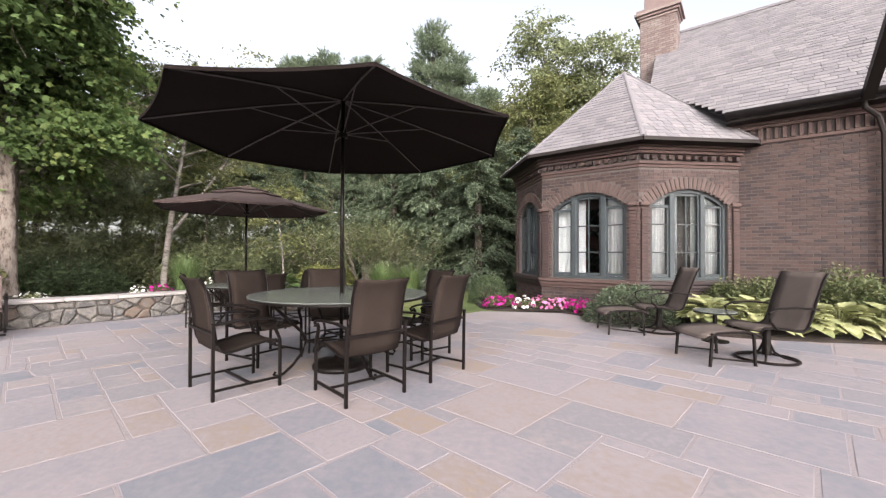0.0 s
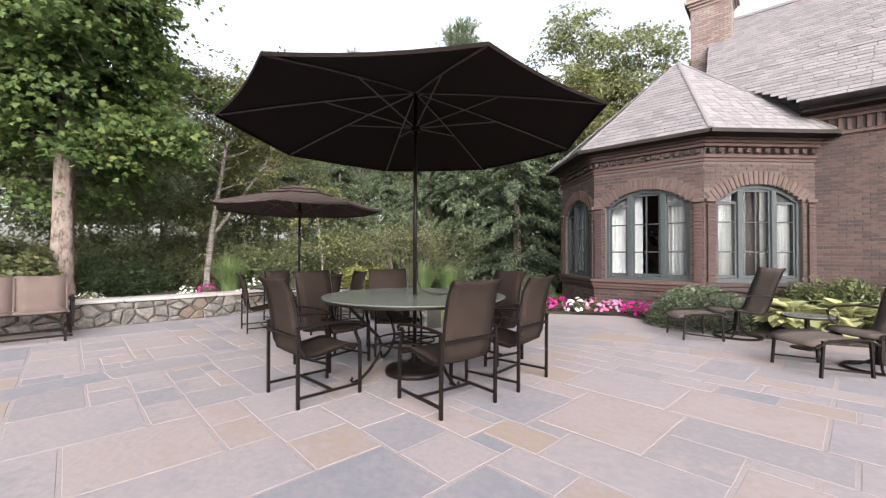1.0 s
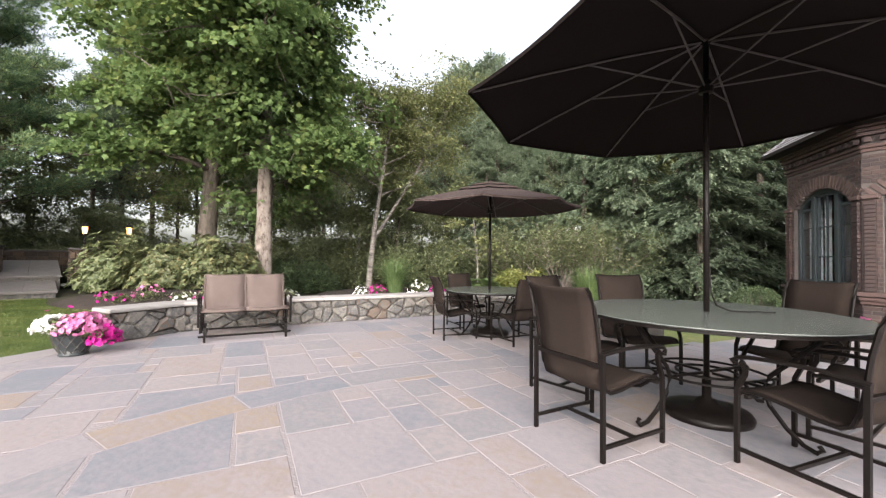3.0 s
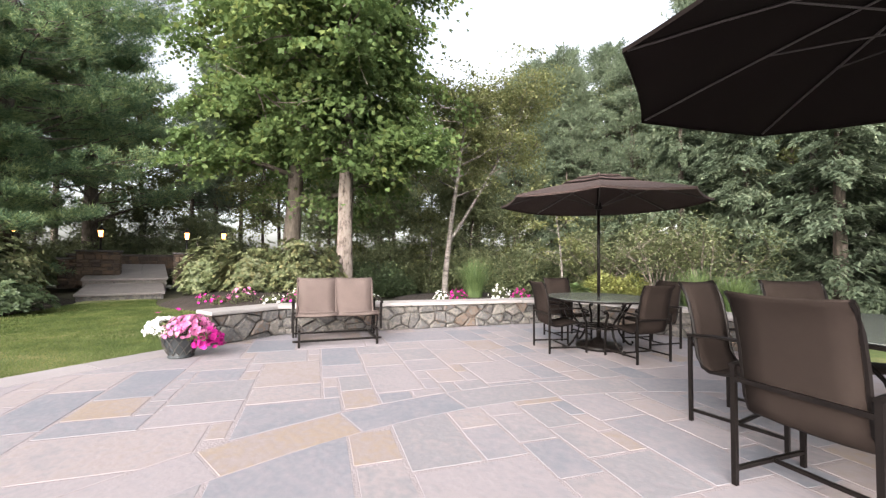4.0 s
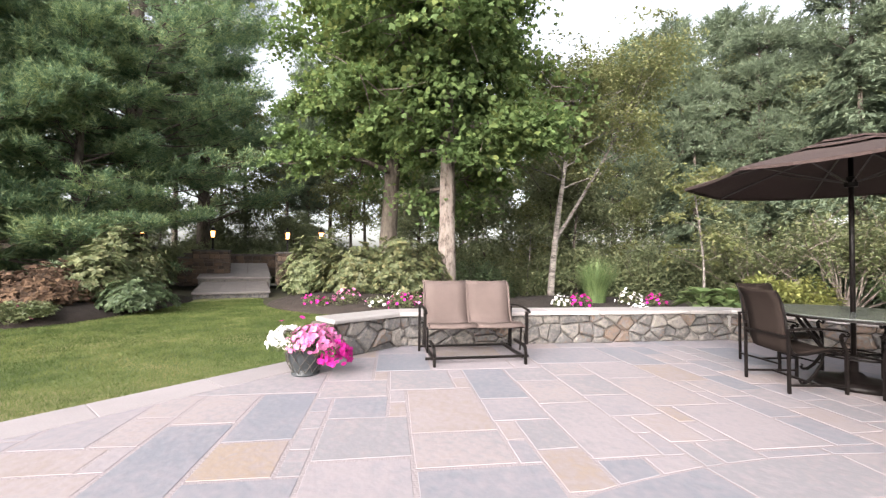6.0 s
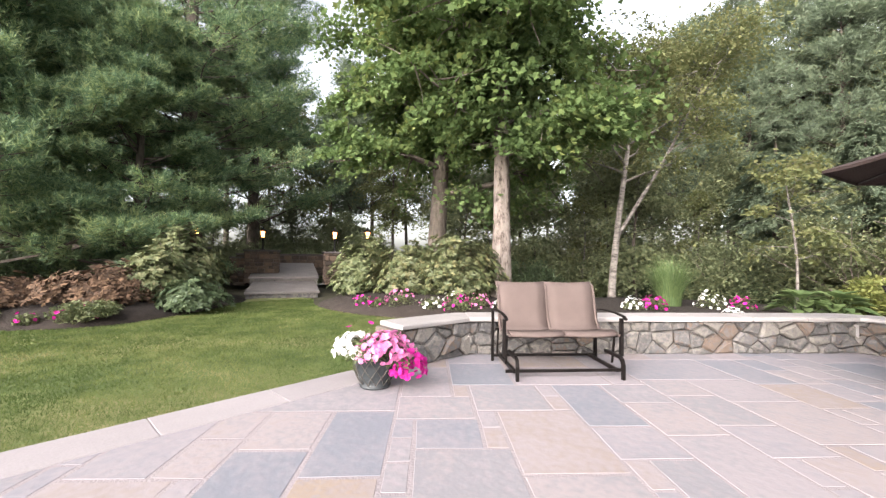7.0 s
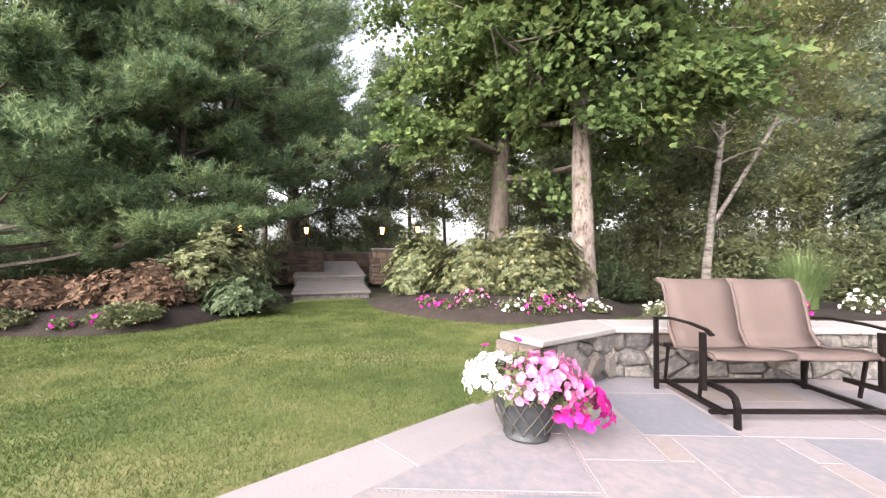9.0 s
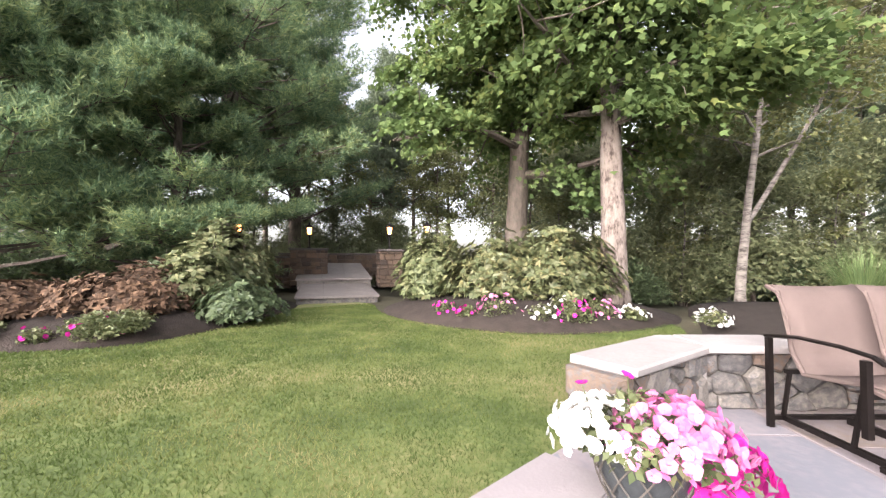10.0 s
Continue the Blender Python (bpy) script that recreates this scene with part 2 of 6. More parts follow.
def sweep(bm, pts, radii, sides=6, flat=1.0, cap=True):
    """A round or flattened bar along pts."""
    pts = [Vector(p) for p in pts]
    if isinstance(radii, (int, float)):
        radii = [radii] * len(pts)
    rings = []
    up = Vector((0, 0, 1))
    for i, p in enumerate(pts):
        d = (pts[min(i + 1, len(pts) - 1)] - pts[max(i - 1, 0)]).normalized()
        ref = up if abs(d.z) < 0.95 else Vector((1, 0, 0))
        a = d.cross(ref).normalized()
        b = a.cross(d).normalized()
        rings.append([bm.verts.new(p + radii[i] * (math.cos(2 * math.pi * (k + 0.5) / sides) * a + flat * math.sin(2 * math.pi * (k + 0.5) / sides) * b)) for k in range(sides)])
    for r0, r1 in zip(rings, rings[1:]):
        for k in range(sides):
            bm.faces.new((r0[k], r0[(k + 1) % sides], r1[(k + 1) % sides], r1[k]))
    if cap:
        bm.faces.new(rings[0][::-1])
        bm.faces.new(rings[-1])


def lathe(bm, profile, sides=24, m=None):
    """A turned body from (radius, height) pairs."""
    m = m or Matrix()
    rings = [[bm.verts.new(m @ Vector((max(r, 1e-4) * math.cos(2 * math.pi * k / sides), max(r, 1e-4) * math.sin(2 * math.pi * k / sides), z))) for k in range(sides)] for r, z in profile]
    for r0, r1 in zip(rings, rings[1:]):
        for k in range(sides):
            bm.faces.new((r0[k], r0[(k + 1) % sides], r1[(k + 1) % sides], r1[k]))
    bm.faces.new(rings[0][::-1])
    bm.faces.new(rings[-1])


def prism(bm, poly, z0, z1, inset=0.0):
    """An upright prism on a plan polygon, its top drawn in a little by inset."""
    n = len(poly)
    cx, cy = sum(p[0] for p in poly) / n, sum(p[1] for p in poly) / n
    low = [bm.verts.new((x, y, z0)) for x, y in poly]
    mid = [bm.verts.new((x, y, z1 - inset)) for x, y in poly]
    top = []
    for x, y in poly:
        d = math.hypot(x - cx, y - cy) or 1.0
        k = 1 - 1.4 * inset / d
        top.append(bm.verts.new((cx + (x - cx) * k, cy + (y - cy) * k, z1)))
    bm.faces.new(top)
    for i in range(n):
        j = (i + 1) % n
        bm.faces.new((low[i], low[j], mid[j], mid[i]))
        bm.faces.new((mid[i], mid[j], top[j], top[i]))


def mesh_of(name, bm, mat, smooth=False):
    me = bpy.data.meshes.new(name)
    bmesh.ops.recalc_face_normals(bm, faces=bm.faces[:])
    bm.to_mesh(me)
    bm.free()
    me.materials.append(mat)
    if smooth:
        me.polygons.foreach_set("use_smooth", [True] * len(me.polygons))
    return me


def part(name, bm, mat, parent=None, label="", smooth=False):
    ob = new(name, mesh_of(name, bm, mat, smooth))
    if parent is not None:
        ob.parent = parent
    return tagged(ob, label)


def thing(name, label, category, group="", kind="", m=None):
    ob = new(name)
    if m is not None:
        ob.matrix_basis = m
    return tagged(ob, label, category, group, kind)


def polys(name, verts, mat, sides=4):
    """A mesh from an array (n, sides, 3) of separate faces."""
    verts = np.asarray(verts, dtype=np.float32)
    n = len(verts)
    me = bpy.data.meshes.new(name)
    me.vertices.add(n * sides)
    me.vertices.foreach_set("co", verts.reshape(-1))
    me.loops.add(n * sides)
    me.loops.foreach_set("vertex_index", np.arange(n * sides, dtype=np.int32))
    me.polygons.add(n)
    me.polygons.foreach_set("loop_start", np.arange(0, n * sides, sides, dtype=np.int32))
    me.polygons.foreach_set("loop_total", np.full(n, sides, dtype=np.int32))
    me.update(calc_edges=True)
    me.materials.append(mat)
    return me


def units(rng, n):
    v = rng.normal(size=(n, 3))
    return v / np.linalg.norm(v, axis=1, keepdims=True)


LOBED = ((0.0, -0.5), (0.26, -0.40), (0.54, 0.04), (0.20, 0.08), (0.0, 0.5), (-0.20, 0.08), (-0.54, 0.04), (-0.26, -0.40))


def leaves(rng, centres, size, outward=None, droop=0.3, wide=0.55, jitter=0.4, normals=None, lobed=False):
    """Kite-shaped or lobed leaves, one at each centre, lying mostly flat with hanging tips."""
    n = len(centres)
    d = units(rng, n) * np.array([1, 1, 0.45])
    if outward is not None:
        d = d + outward * 0.7
    d[:, 2] -= droop
    d /= np.linalg.norm(d, axis=1, keepdims=True)
    up = units(rng, n) * 0.7 + np.array([0, 0, 1.0]) if normals is None else normals + units(rng, n) * 0.85
    s = np.cross(d, up)
    s /= np.linalg.norm(s, axis=1, keepdims=True) + 1e-9
    k = (size * (1 - jitter / 2 + jitter * rng.random(n)))[:, None]
    fold = np.cross(s, d) * 0.12 * k
    if lobed:
        return np.stack([centres + s * k * u + d * k * v + fold * (2.5 * abs(u)) for u, v in LOBED], axis=1)
    a = centres - d * k * 0.5
    c = centres + d * k * 0.5
    return np.stack([a, centres + s * k * wide / 2 + fold, c, centres - s * k * wide / 2 + fold], axis=1)


def needles(rng, centres, axes, length, width, per):
    """Tufts of needles that fan forward from each centre."""
    n = len(centres)
    c = np.repeat(centres, per, axis=0)
    ax = np.repeat(axes, per, axis=0)
    d = ax * 0.85 + units(rng, n * per) * 0.85
    d /= np.linalg.norm(d, axis=1, keepdims=True)
    s = np.cross(d, units(rng, n * per))
    s /= np.linalg.norm(s, axis=1, keepdims=True) + 1e-9
    l = length * (0.7 + 0.6 * rng.random((n * per, 1)))
    return np.stack([c - s * width / 2, c + s * width / 2, c + d * l], axis=1)


# ---- plants ----
def limb_points(rng, start, direction, length, steps, wander, lift):
    pts, d, p = [Vector(start)], Vector(direction).normalized(), Vector(start)
    for _ in range(steps):
        d = (d + Vector(rng.normal(size=3)) * wander + Vector((0, 0, lift))).normalized()
        p = p + d * (length / steps)
        pts.append(p.copy())
    return pts


def broadleaf(name, seed, height, trunk_r, crown_base, spread, n_limbs, clumps, per_clump, leaf, bark, leaf_mat, label, lean=(0, 0), fork=0.75, clump_r=0.55, smooth_taper=0.35, group="", flat=0.13, lobed=False, root=None, foot=(0, 0, 0)):
    """A broadleaved tree: tapered trunk, limbs, twigs and clumps of separate leaves."""
    rng = np.random.default_rng(seed)
    root = root or thing(name, label, "tree", group)
    bm = bmesh.new()
    steps = 27
    trunk = []
    for i in range(steps + 1):
        t = i / steps
        trunk.append(Vector((lean[0] * t * height + 0.12 * math.sin(3 * t + seed), lean[1] * t * height + 0.1 * math.sin(4 * t + 2 * seed), height * fork * t)))
    off = trunk[0].copy()
    trunk = [p - Vector((off.x, off.y, 0)) for p in trunk]
    radii = [trunk_r * (1.35 if i == 0 else 1.0) * (1 - (1 - smooth_taper) * i / steps) for i in range(steps + 1)]
    trunk[0].z -= 0.3
    sweep(bm, trunk, radii, 22)
    for v in bm.verts:
        t = min(steps, max(0, round(v.co.z / (height * fork) * steps)))
        d = v.co - trunk[t]
        d.z = 0
        if d.length > 1e-4:
            a = math.atan2(d.y, d.x)
            ridge = noise.noise(Vector((math.cos(a) * 4.5, math.sin(a) * 4.5, v.co.z * 0.9 + seed)))
            flare = 0.35 * max(0.0, 1 - v.co.z / 0.7) * noise.noise(Vector((math.cos(a) * 1.6, math.sin(a) * 1.6, seed)))
            v.co += d * (0.16 * ridge + flare)
    part("trunk", bm, bark, root, smooth=True).location = foot
    bm = bmesh.new()
    tips = []
    for i in range(n_limbs):
        z = crown_base + (height * fork - crown_base) * (i / max(1, n_limbs - 1)) ** 0.9
        t = min(0.999, z / (height * fork)) * steps
        base = trunk[int(t)].lerp(trunk[min(steps, int(t) + 1)], t - int(t))
        ang = i * 2.4 + rng.random() * 0.7
        up = 0.25 + 0.9 * (z - crown_base) / max(0.1, height - crown_base)
        reach = spread * (0.75 + 0.4 * rng.random()) * (1.0 if i < n_limbs * 0.7 else 0.75)
        pts = limb_points(rng, base, (math.cos(ang), math.sin(ang), up), reach, 6, 0.16, 0.02)
        r0 = trunk_r * 0.36 * (1 - 0.5 * i / n_limbs)
        sweep(bm, pts, [r0 * (1 - 0.85 * k / 6) for k in range(7)], 6)
        for k in range(2, 7):
            for _ in range(2):
                d = units(rng, 1)[0] * np.array([1, 1, 0.5])
                tw = limb_points(rng, pts[k], tuple(d), reach * 0.32 * (0.6 + 0.6 * rng.random()), 3, 0.2, -0.02)
                sweep(bm, tw, [r0 * 0.28, r0 * 0.2, r0 * 0.13, r0 * 0.07], 4, cap=False)
                tips += [tw[1], tw[2], tw[3]]
            tips.append(pts[k])
    tagged(part("branchwork", bm, bark, root), "", "", "", "stuff").location = foot
    tips = np.array([tuple(p) for p in tips])
    pick = tips[rng.integers(0, len(tips), clumps)] + rng.normal(size=(clumps, 3)) * np.array([0.35, 0.35, 0.22]) * clump_r
    # each clump is a shallow drooping spray of leaves
    away = pick * np.array([1, 1, 0]) - np.array([lean[0], lean[1], 0]) * pick[:, 2:3] * 1.1
    away /= np.linalg.norm(away, axis=1, keepdims=True) + 1e-6
    nrm = np.array([0, 0, 1.0]) + away * 0.45 + units(rng, clumps) * 0.3
    nrm /= np.linalg.norm(nrm, axis=1, keepdims=True)
    ta = np.cross(nrm, away + 0.01)
    ta /= np.linalg.norm(ta, axis=1, keepdims=True) + 1e-6
    tb = np.cross(ta, nrm)
    size = clump_r * (0.6 + 0.8 * rng.random(clumps))
    ta, tb, nr, size, aw = (np.repeat(v, per_clump, axis=0) for v in (ta, tb, nrm, size, away))
    u, v, w = rng.normal(size=(3, clumps * per_clump)) * np.array([[0.55], [0.48], [flat]])
    off = (ta * u[:, None] + tb * v[:, None] + nr * (w - 0.22 * (u * u + v * v))[:, None]) * size[:, None]
    q = leaves(rng, np.repeat(pick, per_clump, axis=0) + off, leaf, outward=off / (clump_r + 0.01) + aw * 0.5, droop=0.35, normals=nr, lobed=lobed)
    crown = tagged(new("crown", polys("crown", q, leaf_mat, 8 if lobed else 4)), "", "", "", "stuff")
    crown.parent, crown.location = root, foot
    return root


def conifer(name, seed, height, trunk_r, base, reach, whorls, per_whorl, mat, label, tuft=0.16, per=14, droop=0.12, tuft_step=0.16, width=0.014, group="", bark=None, pad=9):
    """A pine: a straight trunk with whorls of boughs that carry tufts of needles."""
    rng = np.random.default_rng(seed)
    root = thing(name, label, "tree", group)
    bm = bmesh.new()
    sweep(bm, [(0, 0, -0.3), (0.03, 0.02, height * 0.35), (0, 0.05, height * 0.7), (0, 0, height)], [trunk_r * 1.15, trunk_r * 0.8, trunk_r * 0.45, 0.02], 10)
    part("trunk", bm, bark or M_BARKDARK, root, smooth=True)
    bm = bmesh.new()
    centres, axes = [], []
    for w in range(whorls):
        z = base + (height - base) * (w / whorls) ** 0.92
        k = 1 - (z - base) / (height - base)
        for j in range(per_whorl):
            ang = rng.random() * 6.283
            length = reach * (0.22 + 0.78 * k ** 0.8) * (0.65 + 0.5 * rng.random())
            pts = limb_points(rng, (0, 0, z + rng.normal() * 0.15), (math.cos(ang), math.sin(ang), 0.30 - droop * 2 * k), length, 6, 0.07, -droop * 0.25 + 0.05)
            sweep(bm, pts, [0.035 * (0.4 + k) * (1 - 0.8 * i / 6) for i in range(7)], 4, cap=False)
            for i in range(3, 7):
                d = (pts[i] - pts[i - 1]).normalized()
                for side in (-1, 0, 1):
                    lat = Vector((-d.y, d.x, 0)) * side + d * 0.7
                    lat.z += 0.12 * rng.normal()
                    lat.normalize()
                    tl = length * (0.22 if side else 0.06) * (1.3 - i / 8) * (0.6 + 0.7 * rng.random())
                    hub = pts[i] + lat * tl
                    if side:
                        sweep(bm, [pts[i], hub], [0.012, 0.005], 3, cap=False)
                    for q in range(pad):
                        off = Vector(rng.normal(size=3)) * tuft_step
                        off.z *= 0.3
                        ax = (lat * 0.7 + off * 1.3 + d * 0.3 + Vector((0, 0, 0.38 + 0.2 * rng.random()))).normalized()
                        for f in (0.0, 0.45, 0.9):
                            centres.append(hub + off * 0.7 + ax * tuft * 1.5 * f)
                            axes.append(ax)
    tagged(part("branchwork", bm, bark or M_BARKDARK, root), "", "", "", "stuff")
    tri = needles(rng, np.array([tuple(c) for c in centres]), np.array([tuple(a) for a in axes]), tuft, width, per)
    crown = new("needles", polys("needles", tri, mat, 3))
    crown.parent = root
    return root


def hemlock(name, seed, height, reach, mat, label, boughs=150, group="", base=0.2):
    """A hemlock: drooping boughs that carry flat layered sprays."""
    rng = np.random.default_rng(seed)
    root = thing(name, label, "tree", group)
    bm = bmesh.new()
    sweep(bm, [(0, 0, -0.3), (0, 0, height * 0.5), (0, 0, height)], [0.16, 0.1, 0.015], 8)
    part("trunk", bm, M_BARKDARK, root)
    c, out = [], []
    for i in range(boughs):
        t = (i + rng.random()) / boughs
        z = base + (height - base) * t
        length = reach * (0.12 + 0.88 * (1 - t) ** 0.75) * (0.7 + 0.5 * rng.random())
        ang = rng.random() * 6.283
        d = np.array([math.cos(ang), math.sin(ang), 0])
        lat = np.array([-d[1], d[0], 0])
        n = int(90 + 170 * length / reach)
        u = rng.random(n) ** 0.6
        v = (rng.random(n) - 0.5) * 0.75 * (1.1 - u) * length * 0.9
        p = np.array([0, 0, z]) + np.outer(u * length, d) + np.outer(v, lat)
        p[:, 2] += 0.22 * length * u - 0.55 * length * u ** 2 - 0.25 * np.abs(v) + rng.normal(size=n) * 0.04
        c.append(p)
        out.append(np.outer(np.ones(n), d) + np.outer(v / (length + 0.01), lat) * 2)
    c, out = np.concatenate(c), np.concatenate(out)
    q = leaves(rng, c, 0.17, outward=out * 1.6, droop=0.55, wide=0.32)
    sprays = new("sprays", polys("sprays", q, mat))
    sprays.parent = root
    return root


def shrub(name, seed, rx, ry, rz, n, leaf, mat, label, m, category="shrub", group="", stems=9, shell=0.55, wide=0.5, droop=0.1, lumpy=0.5):
    """A rounded bush: a spray of stems and separate leaves, thickest near its lumpy outside."""
    rng = np.random.default_rng(seed)
    root = thing(name, label, category, group, m=m)
    bm = bmesh.new()
    for i in range(stems):
        a, e = rng.random() * 6.283, 0.45 + 0.9 * rng.random()
        tip = Vector((math.cos(a) * math.cos(e) * rx * 0.85, math.sin(a) * math.cos(e) * ry * 0.85, math.sin(e) * rz * 0.85))
        sweep(bm, [(0.05 * math.cos(a), 0.05 * math.sin(a), -0.05), tuple(tip * 0.5 + Vector((0, 0, 0.08 * rz))), tuple(tip)], [0.016, 0.011, 0.005], 4, cap=False)
    tagged(part("woody_base", bm, M_BARKDARK, root), "", "", "", "stuff")
    d = units(rng, n)
    d[:, 2] = np.abs(d[:, 2]) * 1.05 - 0.05
    r = shell + (1 - shell) * rng.random(n) ** 0.5
    if lumpy > 0.7:
        p = d * r[:, None] * np.array([rx, ry, rz]) * (0.96 + 0.08 * rng.random((n, 1)))
    else:
        k = 9
        a = np.arange(k) * 2.4 + rng.random(k)
        f = np.sqrt((np.arange(k) + 0.4) / k) * 0.68
        hubs = np.stack([np.cos(a) * f * rx, np.sin(a) * f * ry, rz * (0.05 + 0.42 * (1 - f) * rng.random(k))], 1)
        rad = np.array([rx, ry, rz]) * (0.34 + 0.24 * rng.random((k, 1))) * np.array([1, 1, 1.15])
        which = rng.integers(0, k, n)
        p = hubs[which] + d * r[:, None] * rad[which] * (0.85 + 0.3 * rng.random((n, 1)))
    p[:, 2] = np.maximum(p[:, 2], 0.02)
    q = leaves(rng, p, leaf, outward=d, droop=droop, wide=wide)
    fol = new("foliage", polys("foliage", q, mat))
    fol.parent = root
    return root


def rhododendron(seed, rx, ry, rz, tips, leaf, mat, label, m, name="rhododendron"):
    """A loose evergreen bush: many ascending stems, each ending in rosettes of long leaves."""
    rng = np.random.default_rng(seed)
    root = thing(name, label, "shrub", m=m)
    bm = bmesh.new()
    c, out, nrm = [], [], []
    for i in range(tips):
        a, f = i * 2.39996, math.sqrt((i + 0.5) / tips)
        bulge = 0.82 + 0.36 * noise.noise(Vector((math.cos(a) * 1.3, math.sin(a) * 1.3, seed * 3.1 + f)))
        lift = math.sqrt(max(0.0, 1 - 0.92 * f * f)) * (0.62 + 0.5 * rng.random())
        tip = Vector((math.cos(a) * f * rx * bulge, math.sin(a) * f * ry * bulge, max(0.12, rz * lift * bulge)))
        if i % 4 == 0:
            sweep(bm, [(tip.x * 0.12, tip.y * 0.12, -0.05), (tip.x * 0.55, tip.y * 0.55, tip.z * 0.5), tuple(tip)], [0.02, 0.013, 0.006], 4, cap=False)
        heading = Vector((math.cos(a) * f, math.sin(a) * f, 0.75)).normalized()
        for low in (0.0, 0.16, 0.34):
            hub = tip * (1 - low) + Vector(rng.normal(size=3)) * 0.05
            k = 9
            for j in range(k):
                t = 6.283 * (j + rng.random() * 0.6) / k
                e1 = heading.orthogonal().normalized()
                e2 = heading.cross(e1)
                d = (e1 * math.cos(t) + e2 * math.sin(t)) + heading * 0.3
                c.append(tuple(hub + d * leaf * 0.5))
                out.append(tuple(d * 3))
                nrm.append(tuple(heading * 1.4))
    tagged(part("woody_base", bm, M_BARKDARK, root), "", "", "", "stuff")
    q = leaves(rng, np.array(c), leaf, outward=np.array(out), droop=0.35, wide=0.40, normals=np.array(nrm))
    fol = new("foliage", polys("foliage", q, mat))
    fol.parent = root
    return root


def petals(rng, p, size, normal):
    """Five-lobed open flowers as shallow stars of petals."""
    out = []
    for i in range(len(p)):
        nrm = (Vector(normal[i]).normalized() + Vector(rng.normal(size=3)) * 0.38).normalized()
        a = nrm.orthogonal().normalized()
        b = nrm.cross(a)
        k = size * (0.75 + 0.5 * rng.random())
        for j in range(5):
            t = 2 * math.pi * j / 5 + rng.random() * 0.3
            u = math.cos(t) * a + math.sin(t) * b
            v = -math.sin(t) * a + math.cos(t) * b
            c = Vector(p[i])
            out.append([c - nrm * k * 0.15, c + u * k * 0.38 + v * k * 0.3 + nrm * k * 0.08, c + u * k * 0.55 + nrm * k * 0.02, c + u * k * 0.38 - v * k * 0.3 + nrm * k * 0.08])
    return np.array([[tuple(v) for v in q] for q in out])


def flower_clump(name, seed, r, h, n_leaf, n_flower, size, mat, label, m, leaf_mat=None, group=""):
    """A low bedding plant: leaves below, open flowers on top."""
    rng = np.random.default_rng(seed)
    root = thing(name, label, "flowers", group, m=m)
    d = units(rng, n_leaf)
    d[:, 2] = np.abs(d[:, 2])
    p = d * (0.4 + 0.55 * rng.random((n_leaf, 1))) * np.array([r, r, h])
    p[:, 2] += 0.02
    fol = new("foliage", polys("foliage", leaves(rng, p, 0.06, outward=d, droop=0.1), leaf_mat or M_SHRUB))
    fol.parent = root
    d = units(rng, n_flower)
    d[:, 2] = np.abs(d[:, 2]) + 0.15
    p = d * (0.85 + 0.25 * rng.random((n_flower, 1))) * np.array([r, r, h])
    fl = tagged(new("bloom_mass", polys("bloom_mass", petals(rng, p, size, d), mat)), "", "", "", "stuff")
    fl.parent = root
    return root


# ---- ground, patio ----
GRID = radians(50)
GX, GY = Vector((math.cos(GRID), math.sin(GRID))), Vector((-math.sin(GRID), math.cos(GRID)))
RING, RING_R, RING_W = Vector((0.24, 1.04)), 4.72, 0.40
PATIO = [(-7.07, -7.0), (9.5, -7.0), (9.5, 8.3), (2.9, 8.4), (0.8, 8.55), (-1.05, 6.55), (-2.25, 8.25), (-4.4, 8.83), (-8.08, 4.84)]


def ground_height(x, y):
    """The lie of the land: level by the house, falling away into the woods at the back."""
    back = max(0.0, (-x * 0.35 + y) - 12.5)
    return -0.03 - 0.06 * min(back, 16) + 0.02 * noise.noise((x * 0.3, y * 0.3, 0))


bm = bmesh.new()
edges = sorted([-900, -400, -180, -90] + [-60 + 2 * i for i in range(51)] + [70, 120, 300, 900])
vs = {(i, j): bm.verts.new((x, y + 5, ground_height(x, y + 5))) for i, x in enumerate(edges) for j, y in enumerate(edges)}
for i in range(len(edges) - 1):
    for j in range(len(edges) - 1):
        bm.faces.new((vs[i, j], vs[i + 1, j], vs[i + 1, j + 1], vs[i, j + 1]))
tagged(part("ground", bm, M_FOREST, None, "dark leaf-littered woodland ground", True), "", "ground", "", "structure")


def sheet(name, poly, z, thick, mat, label, dome=0.0, category="ground"):
    """A level or gently domed sheet on a plan polygon."""
    bm = bmesh.new()
    n = len(poly)
    cx, cy = sum(p[0] for p in poly) / n, sum(p[1] for p in poly) / n
    rings = []
    for k, rise in ((1.0, -thick), (1.0, 0.0), (0.8, 0.45 * dome), (0.45, 0.85 * dome)):
        rings.append([bm.verts.new((cx + (x - cx) * k, cy + (y - cy) * k, z + rise)) for x, y in poly])
    top = bm.verts.new((cx, cy, z + dome))
    for r0, r1 in zip(rings, rings[1:]):
        for i in range(n):
            bm.faces.new((r0[i], r0[(i + 1) % n], r1[(i + 1) % n], r1[i]))
    for i in range(n):
        bm.faces.new((rings[-1][i], rings[-1][(i + 1) % n], top))
    return tagged(part(name, bm, mat, None, label, True), "", category, "", "structure")


def smooth_poly(poly, rounds=2):
    """Corner-cut a plan polygon into a flowing outline."""
    for _ in range(rounds):
        out = []
        for i in range(len(poly)):
            a, b = poly[i], poly[(i + 1) % len(poly)]
            out += [(0.75 * a[0] + 0.25 * b[0], 0.75 * a[1] + 0.25 * b[1]), (0.25 * a[0] + 0.75 * b[0], 0.25 * a[1] + 0.75 * b[1])]
        poly = out
    return poly


